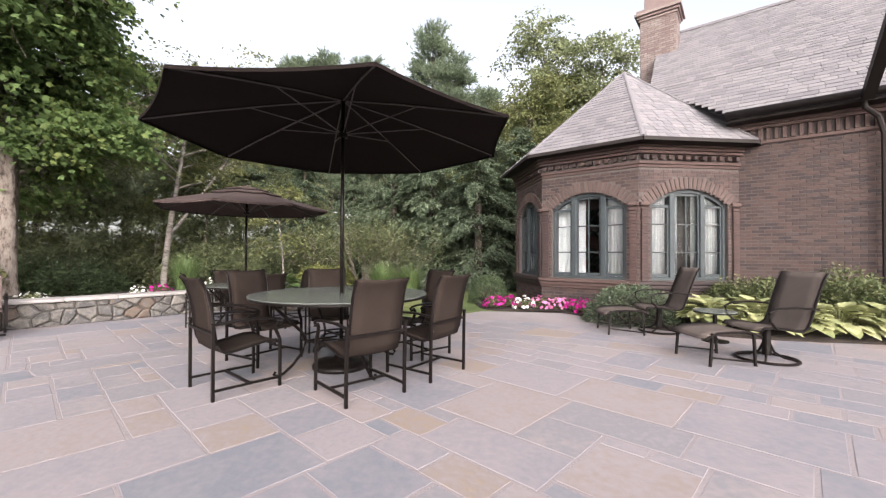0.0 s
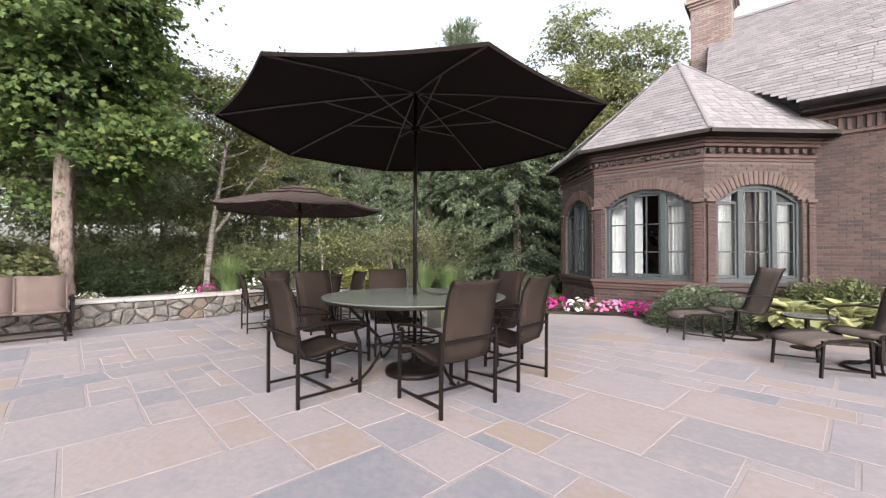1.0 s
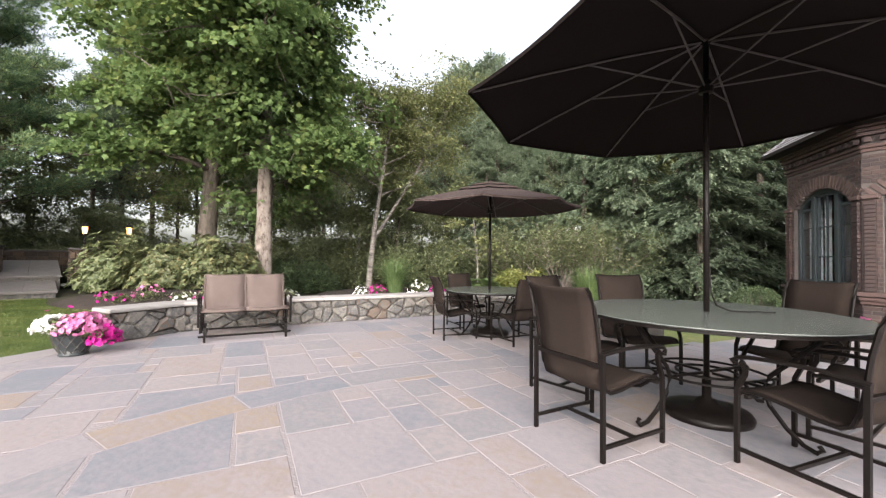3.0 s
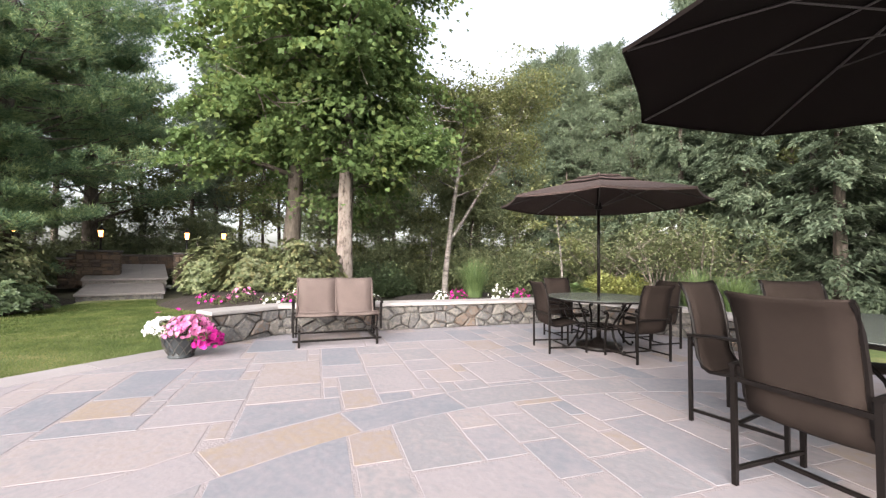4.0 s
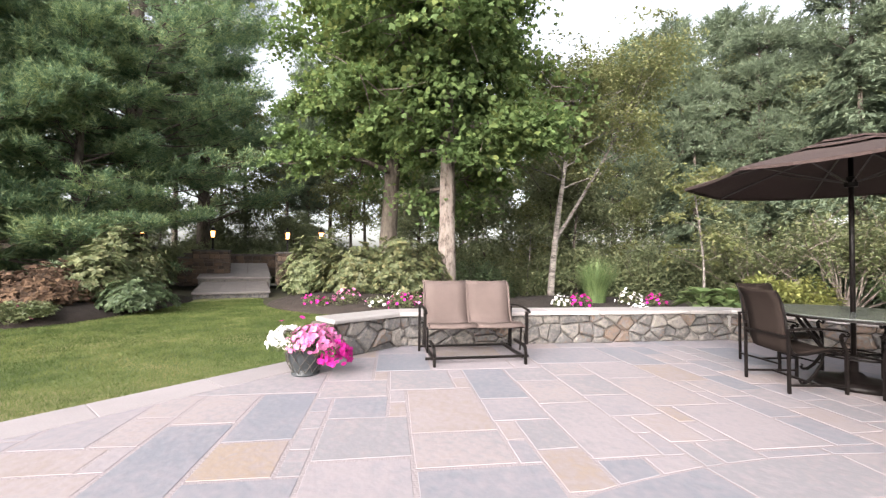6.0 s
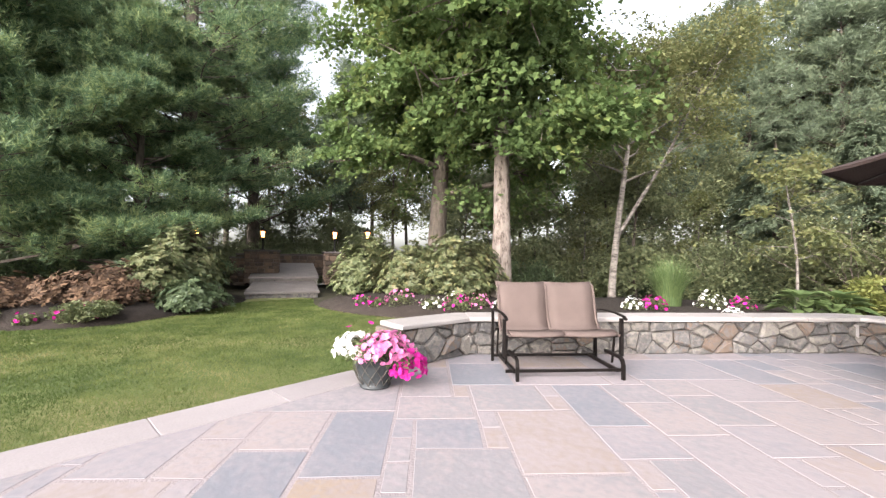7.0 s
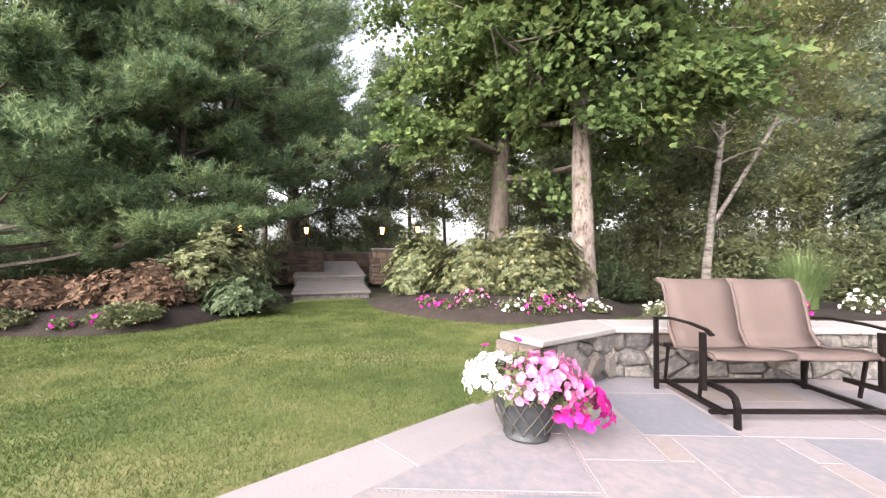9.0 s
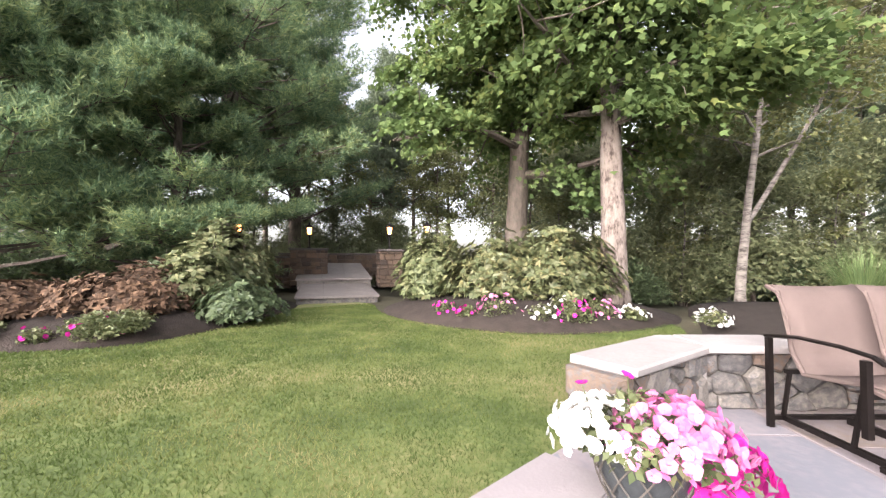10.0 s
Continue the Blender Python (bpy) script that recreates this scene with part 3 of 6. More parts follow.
LAWN = smooth_poly([(-6.2, -9), (-7.5, 4.0), (-9.0, 8.0), (-9.6, 8.4), (-10.0, 6.1), (-11.4, 5.2), (-13.4, 5.1), (-15.6, 6.2), (-16.4, 4.4), (-13.5, 2.5), (-12.7, 1.3), (-13.5, -0.3), (-16, -2), (-16, -9)], 2)
bm = bmesh.new()
prism(bm, LAWN, -0.3, -0.012)
lawn = tagged(part("lawn", bm, M_LAWN, None, "mown green lawn with drier yellowish streaks"), "", "lawn", "", "structure")
BACKLAWN = [(-3.6, 8.4), (-2.1, 8.1), (-1.0, 6.4), (0.8, 8.45), (2.3, 8.5), (2.3, 13), (0.5, 13.5), (-3.0, 12.2)]
bm = bmesh.new()
prism(bm, BACKLAWN, -0.3, -0.016)
tagged(part("back_lawn", bm, M_LAWN, None, "small strip of mown lawn behind the patio"), "", "lawn", "", "structure")

bm = bmesh.new()
prism(bm, PATIO, -0.3, -0.0018)
patio = tagged(part("patio", bm, M_JOINT, None, "bluestone flagstone patio with pale pinkish mortar joints"), "", "patio", "", "structure")


def clip(poly, nx, ny, c):
    """The part of a convex polygon with nx*x + ny*y <= c."""
    out = []
    for i in range(len(poly)):
        a, b = poly[i], poly[(i + 1) % len(poly)]
        da, db = nx * a[0] + ny * a[1] - c, nx * b[0] + ny * b[1] - c
        if da <= 0:
            out.append(a)
        if da * db < 0:
            t = da / (da - db)
            out.append((a[0] + t * (b[0] - a[0]), a[1] + t * (b[1] - a[1])))
    return out


def area(poly):
    return 0.5 * abs(sum(poly[i][0] * poly[(i + 1) % len(poly)][1] - poly[(i + 1) % len(poly)][0] * poly[i][1] for i in range(len(poly))))


def inside(poly, x, y):
    hit = False
    for i in range(len(poly)):
        (x0, y0), (x1, y1) = poly[i], poly[(i + 1) % len(poly)]
        if (y0 > y) != (y1 > y) and x < x0 + (y - y0) * (x1 - x0) / (y1 - y0):
            hit = not hit
    return hit


def flagstones():
    """Random ashlar paving in plan: a list of polygons."""
    rng = random.Random(11)
    unit, n = 0.15, 150
    taken = [[False] * n for _ in range(n)]
    shapes = [(3, 3), (4, 3), (3, 4), (6, 4), (4, 6), (5, 4), (4, 5), (6, 3), (3, 6), (2, 3), (6, 5), (5, 3), (7, 4), (4, 4), (5, 6), (4, 2), (7, 5), (5, 5)]
    out = []
    for j in range(n):
        for i in range(n):
            if taken[j][i]:
                continue
            rng.shuffle(shapes)
            for w, h in shapes + [(2, 2), (2, 1), (1, 2), (1, 1)]:
                if i + w <= n and j + h <= n and not any(taken[j + b][i + a] for a in range(w) for b in range(h)):
                    break
            for b in range(h):
                for a in range(w):
                    taken[j + b][i + a] = True
            g = 0.014
            corners = [(i * unit + g, j * unit + g), ((i + w) * unit - g, j * unit + g), ((i + w) * unit - g, (j + h) * unit - g), (i * unit + g, (j + h) * unit - g)]
            poly = []
            for u, v in corners:
                u, v = u - n * unit / 2 + rng.uniform(-0.006, 0.006), v - n * unit / 2 + rng.uniform(-0.006, 0.006)
                p = Vector((-0.5, 1.5)) + GX * u + GY * v
                poly.append((p.x, p.y))
            cx, cy = sum(p[0] for p in poly) / 4, sum(p[1] for p in poly) / 4
            d = Vector((cx, cy)) - RING
            r = d.length
            if abs(r - RING_R) < 0.9:
                d.normalize()
                pieces = [clip(poly, d.x, d.y, d.dot(RING) + RING_R - 0.01), clip(poly, -d.x, -d.y, -(d.dot(RING) + RING_R + RING_W + 0.01))]
            else:
                pieces = [poly]
            for q in pieces:
                for k in range(len(PATIO)):
                    a, b = PATIO[k], PATIO[(k + 1) % len(PATIO)]
                    if k in (4, 5):
                        continue
                    nx, ny = b[1] - a[1], a[0] - b[0]
                    if len(q) >= 3:
                        q = clip(q, nx, ny, nx * a[0] + ny * a[1] - 0.01 * math.hypot(nx, ny))
                if len(q) >= 3 and area(q) > 0.012:
                    mx, my = sum(p[0] for p in q) / len(q), sum(p[1] for p in q) / len(q)
                    if inside(PATIO, mx, my):
                        out.append((q, mx, my))
    for k in range(34):
        a0, a1 = 2 * math.pi * k / 34 + 0.002, 2 * math.pi * (k + 1) / 34 - 0.002
        q = [(RING.x + r * math.cos(a), RING.y + r * math.sin(a)) for r, a in ((RING_R + 0.004, a0), (RING_R + RING_W - 0.004, a0), (RING_R + RING_W - 0.004, (a0 + a1) / 2), (RING_R + RING_W - 0.004, a1), (RING_R + 0.004, a1), (RING_R + 0.004, (a0 + a1) / 2))]
        mx, my = RING.x + (RING_R + 0.2) * math.cos((a0 + a1) / 2), RING.y + (RING_R + 0.2) * math.sin((a0 + a1) / 2)
        if all(inside(PATIO, x, y) for x, y in q):
            out.append((q, mx, my))
    return out


PAVING = flagstones()


# ---- stone seat wall ----
WALL_RUNS = [((-7.71, 3.54), (-7.68, 4.54)), ((-7.68, 4.54), (-4.55, 8.38)), ((-4.55, 8.38), (-2.28, 8.04)), ((-2.28, 8.04), (-1.2, 6.5))]
WALL_H, WALL_T = 0.40, 0.34


def mosaic(length, height, size, rng):
    """Irregular fitted stones on a face of that length and height: a list of plan polygons."""
    n = int(length * height / (size * size * 0.62))
    seeds = []
    tries = 0
    while len(seeds) < n and tries < n * 30:
        tries += 1
        p = (rng.uniform(-0.05, length + 0.05), rng.uniform(-0.03, height + 0.03))
        gap = size * rng.choice((0.38, 0.55, 0.75, 0.95))
        if all(((p[0] - q[0]) * 0.72) ** 2 + (p[1] - q[1]) ** 2 > max(gap, g) ** 2 * 0.5 for q, g in [(s[0], s[1]) for s in seeds]):
            seeds.append((p, gap))
    out = []
    for p, g in seeds:
        poly = [(-0.03, 0.0), (length + 0.03, 0.0), (length + 0.03, height), (-0.03, height)]
        for q, _ in seeds:
            if q is p or abs(q[0] - p[0]) > 1.0:
                continue
            dx, dy = (q[0] - p[0]) * 0.6, q[1] - p[1]
            mx, my = (p[0] + q[0]) / 2, (p[1] + q[1]) / 2
            k = math.hypot(dx, dy)
            poly = clip(poly, dx / k, dy / k, (dx * mx + dy * my) / k - 0.0035)
            if len(poly) < 3:
                break
        if len(poly) >= 3 and area(poly) > 0.001:
            out.append(poly)
    return out


def seat_wall():
    root = thing("seat_wall", "low rubble fieldstone seat wall with pale stone cap", "wall", kind="structure")
    rng = random.Random(5)
    core = bmesh.new()
    for (x0, y0), (x1, y1) in WALL_RUNS:
        a, b = Vector((x0, y0)), Vector((x1, y1))
        length = (b - a).length
        d = (b - a) / length
        nrm = Vector((-d.y, d.x))
        ang = math.degrees(math.atan2(d.y, d.x))
        mid = (a + b) / 2 + nrm * (WALL_T / 2 + 0.02)
        box(core, (length + 0.02, WALL_T - 0.06, WALL_H), at(mid.x, mid.y, WALL_H / 2 - 0.001, rz=ang))
        faces = [(a, ang, length)]
        if (x0, y0) == WALL_RUNS[0][0]:
            faces.append((a + nrm * WALL_T - d * 0.035, ang - 90, WALL_T))
        for org, turn, span in faces:
            for poly in mosaic(span, WALL_H, 0.215, rng):
                cx, cz = sum(p[0] for p in poly) / len(poly), sum(p[1] for p in poly) / len(poly)
                sb = bmesh.new()
                depth = rng.uniform(0.03, 0.085)
                prism(sb, [(u - cx, v - cz) for u, v in poly], -0.06, depth - 0.04, 0.026)
                for v in sb.verts:
                    if v.co.z > 0:
                        v.co.z += 0.012 * noise.noise(Vector((v.co.x * 9 + cx * 5, v.co.y * 9, cz * 7)))
                s = part("stone", sb, M_STONE, root)
                s.matrix_basis = at(org.x, org.y, 0, rz=turn) @ pose(0, 0, 0, 90, 0, 0) @ Matrix.Translation((cx, cz, 0))
        n = max(1, round(length / 0.75))
        for i in range(n):
            q = a + d * length * (i + 0.5) / n + nrm * (WALL_T / 2 - 0.01)
            cb = bmesh.new()
            box(cb, (length / n - 0.005, WALL_T + 0.10, 0.055), Matrix(), 0.012)
            for v in cb.verts:
                v.co += Vector((rng.uniform(-1, 1) * 0.3, rng.uniform(-1, 1), 0)) * 0.006
            c = part("cap_slab", cb, M_CAP, root)
            c.matrix_basis = at(q.x, q.y, WALL_H + 0.028, rz=ang)
    for k, (r0, r1) in enumerate(zip(WALL_RUNS, WALL_RUNS[1:])):
        # a corner block fills the wedge between two runs of cap
        a, b, c = Vector(r0[0]), Vector(r0[1]), Vector(r1[1])
        n0 = Vector((-(b - a).y, (b - a).x)).normalized()
        n1 = Vector((-(c - b).y, (c - b).x)).normalized()
        w = WALL_T + 0.04
        tri = [b - (n0 + n1) * 0.02, b + n0 * w, b + (n0 + n1).normalized() * w * 1.06, b + n1 * w]
        if (b - a).cross(c - b) < 0:
            cb = bmesh.new()
            prism(cb, [tuple(p) for p in tri], WALL_H - 0.2, WALL_H + 0.051, 0.004)
            part("cap_slab", cb, M_CAP, root)
    part("core", core, M_WALLCORE, root)
    return root


# ---- furniture ----
def sling(bm, profile, width, thick=0.012, sag=0.012):
    """A strip of stretched mesh cloth along a side profile of (y, z)."""
    cols = 5
    rows = []
    for (y, z) in profile:
        row = []
        for j in range(cols):
            u = j / (cols - 1) * 2 - 1
            row.append((u * width / 2, y, z - sag * (1 - u * u)))
        rows.append(row)
    top = [[bm.verts.new(p) for p in row] for row in rows]
    low = [[bm.verts.new((p[0], p[1] - thick * 0.5, p[2] - thick)) for p in row] for row in rows]
    for i in range(len(rows) - 1):
        for j in range(cols - 1):
            bm.faces.new((top[i][j], top[i][j + 1], top[i + 1][j + 1], top[i + 1][j]))
            bm.faces.new((low[i][j], low[i + 1][j], low[i + 1][j + 1], low[i][j + 1]))
    for i in range(len(rows) - 1):
        bm.faces.new((top[i][0], top[i + 1][0], low[i + 1][0], low[i][0]))
        bm.faces.new((top[i][-1], low[i][-1], low[i + 1][-1], top[i + 1][-1]))
    for r in (0, -1):
        for j in range(cols - 1):
            bm.faces.new((top[r][j], low[r][j], low[r][j + 1], top[r][j + 1]))


SEAT = [(0.30, 0.405), (0.27, 0.43), (0.18, 0.435), (0.05, 0.415), (-0.08, 0.39), (-0.17, 0.385)]
BACK = [(-0.17, 0.385), (-0.215, 0.41), (-0.245, 0.48), (-0.265, 0.60), (-0.285, 0.76), (-0.315, 0.895), (-0.36, 1.0), (-0.385, 1.03)]


def bar(bm, a, b, w=0.024, d=None):
    """A square tube from a to b."""
    a, b = Vector(a), Vector(b)
    sweep(bm, [a, b], w * 0.72, 4)


def dining_chair():
    c = thing("dining_chair", "dark brown sling patio chair with bronze metal frame", "chair", "dining chairs on the patio")
    bm = bmesh.new()
    sling(bm, SEAT, 0.49)
    part("seat", bm, M_SLING, c, smooth=True)
    bm = bmesh.new()
    sling(bm, BACK, 0.49)
    part("backrest", bm, M_SLING, c, smooth=True)
    for s in (-1, 1):
        bm = bmesh.new()
        sweep(bm, [(s * 0.25, y, z - 0.006) for y, z in SEAT + BACK[1:]], 0.013, 6)
        part("side_rail", bm, M_BRONZE, c)
        bm = bmesh.new()
        bar(bm, (s * 0.285, -0.28, 0.0), (s * 0.285, -0.285, 0.63))
        part("rear_leg", bm, M_BRONZE, c)
        bm = bmesh.new()
        sweep(bm, [(s * 0.285, 0.29, 0.0), (s * 0.285, 0.29, 0.30), (s * 0.285, 0.285, 0.44), (s * 0.285, 0.245, 0.53), (s * 0.285, 0.24, 0.575), (s * 0.285, 0.265, 0.60)], 0.017, 4)
        part("front_leg", bm, M_BRONZE, c)
        bm = bmesh.new()
        sweep(bm, [(s * 0.285, -0.30, 0.63), (s * 0.287, -0.12, 0.648), (s * 0.29, 0.08, 0.646), (s * 0.29, 0.22, 0.635), (s * 0.29, 0.285, 0.622), (s * 0.29, 0.31, 0.60), (s * 0.29, 0.295, 0.578), (s * 0.29, 0.265, 0.585)], 0.021, 6, 0.6)
        part("armrest", bm, M_BRONZE, c)
        bm = bmesh.new()
        bar(bm, (s * 0.285, -0.28, 0.085), (s * 0.285, 0.29, 0.085), 0.02)
        part("stretcher", bm, M_BRONZE, c)
    bm = bmesh.new()
    bar(bm, (-0.285, 0.02, 0.085), (0.285, 0.02, 0.085), 0.02)
    part("cross_bar", bm, M_BRONZE, c)
    bm = bmesh.new()
    bar(bm, (-0.285, -0.285, 0.56), (0.285, -0.285, 0.56), 0.022)
    bar(bm, (-0.285, 0.24, 0.40), (0.285, 0.24, 0.40), 0.022)
    part("seat_frame", bm, M_BRONZE, c)
    return c


def round_table(x, y, radius, height, label):
    t = thing("round_table", label, "table", m=at(x, y, 0))
    bm = bmesh.new()
    lathe(bm, [(0.0, height - 0.012), (radius - 0.01, height - 0.012), (radius, height - 0.006), (radius - 0.004, height), (0.0, height)], 56)
    part("glass_top", bm, M_TABLEGLASS, t, "pale green-grey textured glass top")
    bm = bmesh.new()
    lathe(bm, [(radius - 0.035, height - 0.034), (radius - 0.008, height - 0.034), (radius - 0.008, height - 0.014), (radius - 0.035, height - 0.014)], 56)
    part("rim", bm, M_BRONZE, t)
    for k in range(4):
        a = radians(45 + 90 * k)
        bm = bmesh.new()
        prof = [(0.80, -0.03), (0.74, -0.10), (0.60, -0.22), (0.46, -0.34), (0.42, -0.42), (0.46, -0.52), (0.56, -0.62), (0.66, -0.685), (0.73, -0.70), (0.76, -0.675), (0.74, -0.655)]
        sweep(bm, [(math.cos(a) * r * radius, math.sin(a) * r * radius, max(0.014, height + z * height / 0.72)) for r, z in prof], 0.016, 6)
        part("leg", bm, M_BRONZE, t)
    bm = bmesh.new()
    for zz, rr in ((height * 0.42, 0.43 * radius), (height * 0.42, 0.22 * radius)):
        n = 32
        sweep(bm, [(math.cos(2 * math.pi * k / n) * rr, math.sin(2 * math.pi * k / n) * rr, zz) for k in range(n + 1)], 0.010, 5, cap=False)
    for k in range(4):
        a = radians(45 + 90 * k)
        bar(bm, (math.cos(a) * 0.05, math.sin(a) * 0.05, height * 0.42), (math.cos(a) * 0.43 * radius, math.sin(a) * 0.43 * radius, height * 0.42), 0.018)
    part("ring_brace", bm, M_BRONZE, t)
    return t


def umbrella(name, x, y, radius, rim, top, turn, canvas, label, vents, hub):
    u = thing(name, label, "umbrella", "patio umbrellas", m=at(x, y, 0))
    bm = bmesh.new()
    lathe(bm, [(0.0, 0.0), (0.30, 0.0), (0.305, 0.03), (0.29, 0.055), (0.20, 0.075), (0.09, 0.095), (0.06, 0.13), (0.032, 0.14), (0.032, 0.30), (0.0, 0.30)], 36)
    part("base", bm, M_BRONZE, u, "round dark bronze metal base", smooth=True)
    bm = bmesh.new()
    sweep(bm, [(0, 0, 0.29), (0, 0, top - 0.04)], 0.021, 12)
    part("pole", bm, M_BRONZE, u, smooth=True)
    bm = bmesh.new()
    sweep(bm, [(0, 0, top - 0.01), (0, 0, top + 0.03), (0, 0, top + 0.07), (0, 0, top + 0.09)], [0.012, 0.030, 0.024, 0.004], 10)
    part("finial", bm, M_CANVAS2, u)
    bm = bmesh.new()
    lathe(bm, [(0.022, -0.05), (0.05, -0.045), (0.052, 0.0), (0.036, 0.02), (0.036, 0.05), (0.022, 0.055)], 16, at(0, 0, hub))
    part("slider", bm, M_BRONZE, u)

    def corner(k, f, sag=0.0):
        a = radians(turn + 45 * k)
        z = top + (rim - top) * (0.82 * f + 0.18 * f * f) - sag
        return Vector((math.cos(a) * radius * f, math.sin(a) * radius * f, z))

    for k in range(8):
        bm = bmesh.new()
        sweep(bm, [corner(k, f) - Vector((0, 0, 0.018)) for f in (0.02, 0.35, 0.7, 0.985)], 0.009, 5)
        rib = part("rib", bm, M_RIB, u)
        bm = bmesh.new()
        a = radians(turn + 45 * k)
        sweep(bm, [(math.cos(a) * 0.045, math.sin(a) * 0.045, hub), corner(k, 0.5) - Vector((0, 0, 0.02))], 0.007, 5)
        part("strut", bm, M_RIB, rib)

    def cloth(f0, f1, lift, drop):
        b2 = bmesh.new()
        n, across = 7, 6
        for k in range(8):
            grid = []
            for i in range(n + 1):
                f = f0 + (f1 - f0) * i / n
                p, q = corner(k, f), corner(k + 1, f)
                row = []
                for j in range(across + 1):
                    s = j / across
                    v = p.lerp(q, s)
                    v = v * (1 - 0.018 * f * 4 * s * (1 - s)) + Vector((0, 0, v.z * 0.018 * f * 4 * s * (1 - s)))
                    row.append(b2.verts.new(v + Vector((0, 0, lift - 0.018 * f * 4 * s * (1 - s)))))
                grid.append(row)
            if drop:
                grid.append([b2.verts.new(v.co * 1.0 - Vector((0, 0, drop))) for v in grid[-1]])
            for i in range(len(grid) - 1):
                for j in range(across):
                    b2.faces.new((grid[i][j], grid[i][j + 1], grid[i + 1][j + 1], grid[i + 1][j]))
        bmesh.ops.remove_doubles(b2, verts=b2.verts[:], dist=0.0005)
        geom = bmesh.ops.solidify(b2, geom=b2.faces[:], thickness=0.004)
        return b2

    if vents == 1:
        cb = bmesh.new()
        sweep(cb, [(0.022, 0.0, 1.15), (0.03, 0.0, 0.95), (0.07, 0.02, 0.85), (0.16, 0.07, 0.808), (0.28, 0.06, 0.807), (0.36, 0.12, 0.807), (0.44, 0.10, 0.807), (0.47, 0.14, 0.807)], 0.006, 5)
        part("cord", cb, M_BRONZE, u, "dark cord hanging onto the tabletop")
    canopy = part("canopy", cloth(0.02, 1.0, 0.0, 0.025), canvas, u, smooth=False)
    for i in range(vents):
        part("vent_flap", cloth(0.02, 0.42 - 0.16 * i, 0.035 + 0.03 * i, 0.012), canvas, canopy)
    return u


# ---- things on the patio ----
T1 = Vector((-0.90, 4.13, 0))
T2 = Vector((-3.36, 6.52, 0))
round_table(T1.x, T1.y, 0.94, 0.80, "large round glass-topped patio table with scrolled bronze legs")
round_table(T2.x, T2.y, 0.71, 0.70, "round glass-topped patio table beside the seat wall")
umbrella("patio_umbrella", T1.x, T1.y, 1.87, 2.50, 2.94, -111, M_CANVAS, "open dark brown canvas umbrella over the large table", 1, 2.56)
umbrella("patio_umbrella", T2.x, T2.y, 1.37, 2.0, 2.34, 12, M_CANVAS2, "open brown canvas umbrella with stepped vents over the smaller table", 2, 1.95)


def facing(px, py, tx, ty):
    """The turn that makes a chair at p face t."""
    return math.degrees(math.atan2(-(tx - px), ty - py))


master = dining_chair()
CHAIRS1 = [(-1.67, 3.41, -38), (-0.48, 3.36, 45), (0.05, 4.03, 57), (-1.89, 4.37, -117), (-1.35, 5.05, -153), (-0.14, 4.82, 132)]
CHAIRS2 = [(-3.79, 6.11, -48), (-2.84, 6.14, 52), (-3.93, 7.04, -132), (-2.76, 7.08, 138)]
for k, (x, y, a) in enumerate(CHAIRS1 + CHAIRS2):
    if k == 0:
        master.matrix_basis = at(x, y, 0, rz=a)
    else:
        size = 1.0 if k < len(CHAIRS1) else 0.89
        o = copy_thing(master, Matrix())
        o.matrix_basis = at(x, y, 0, rz=a) @ Matrix.Diagonal((size, size, size, 1))

seat_wall()


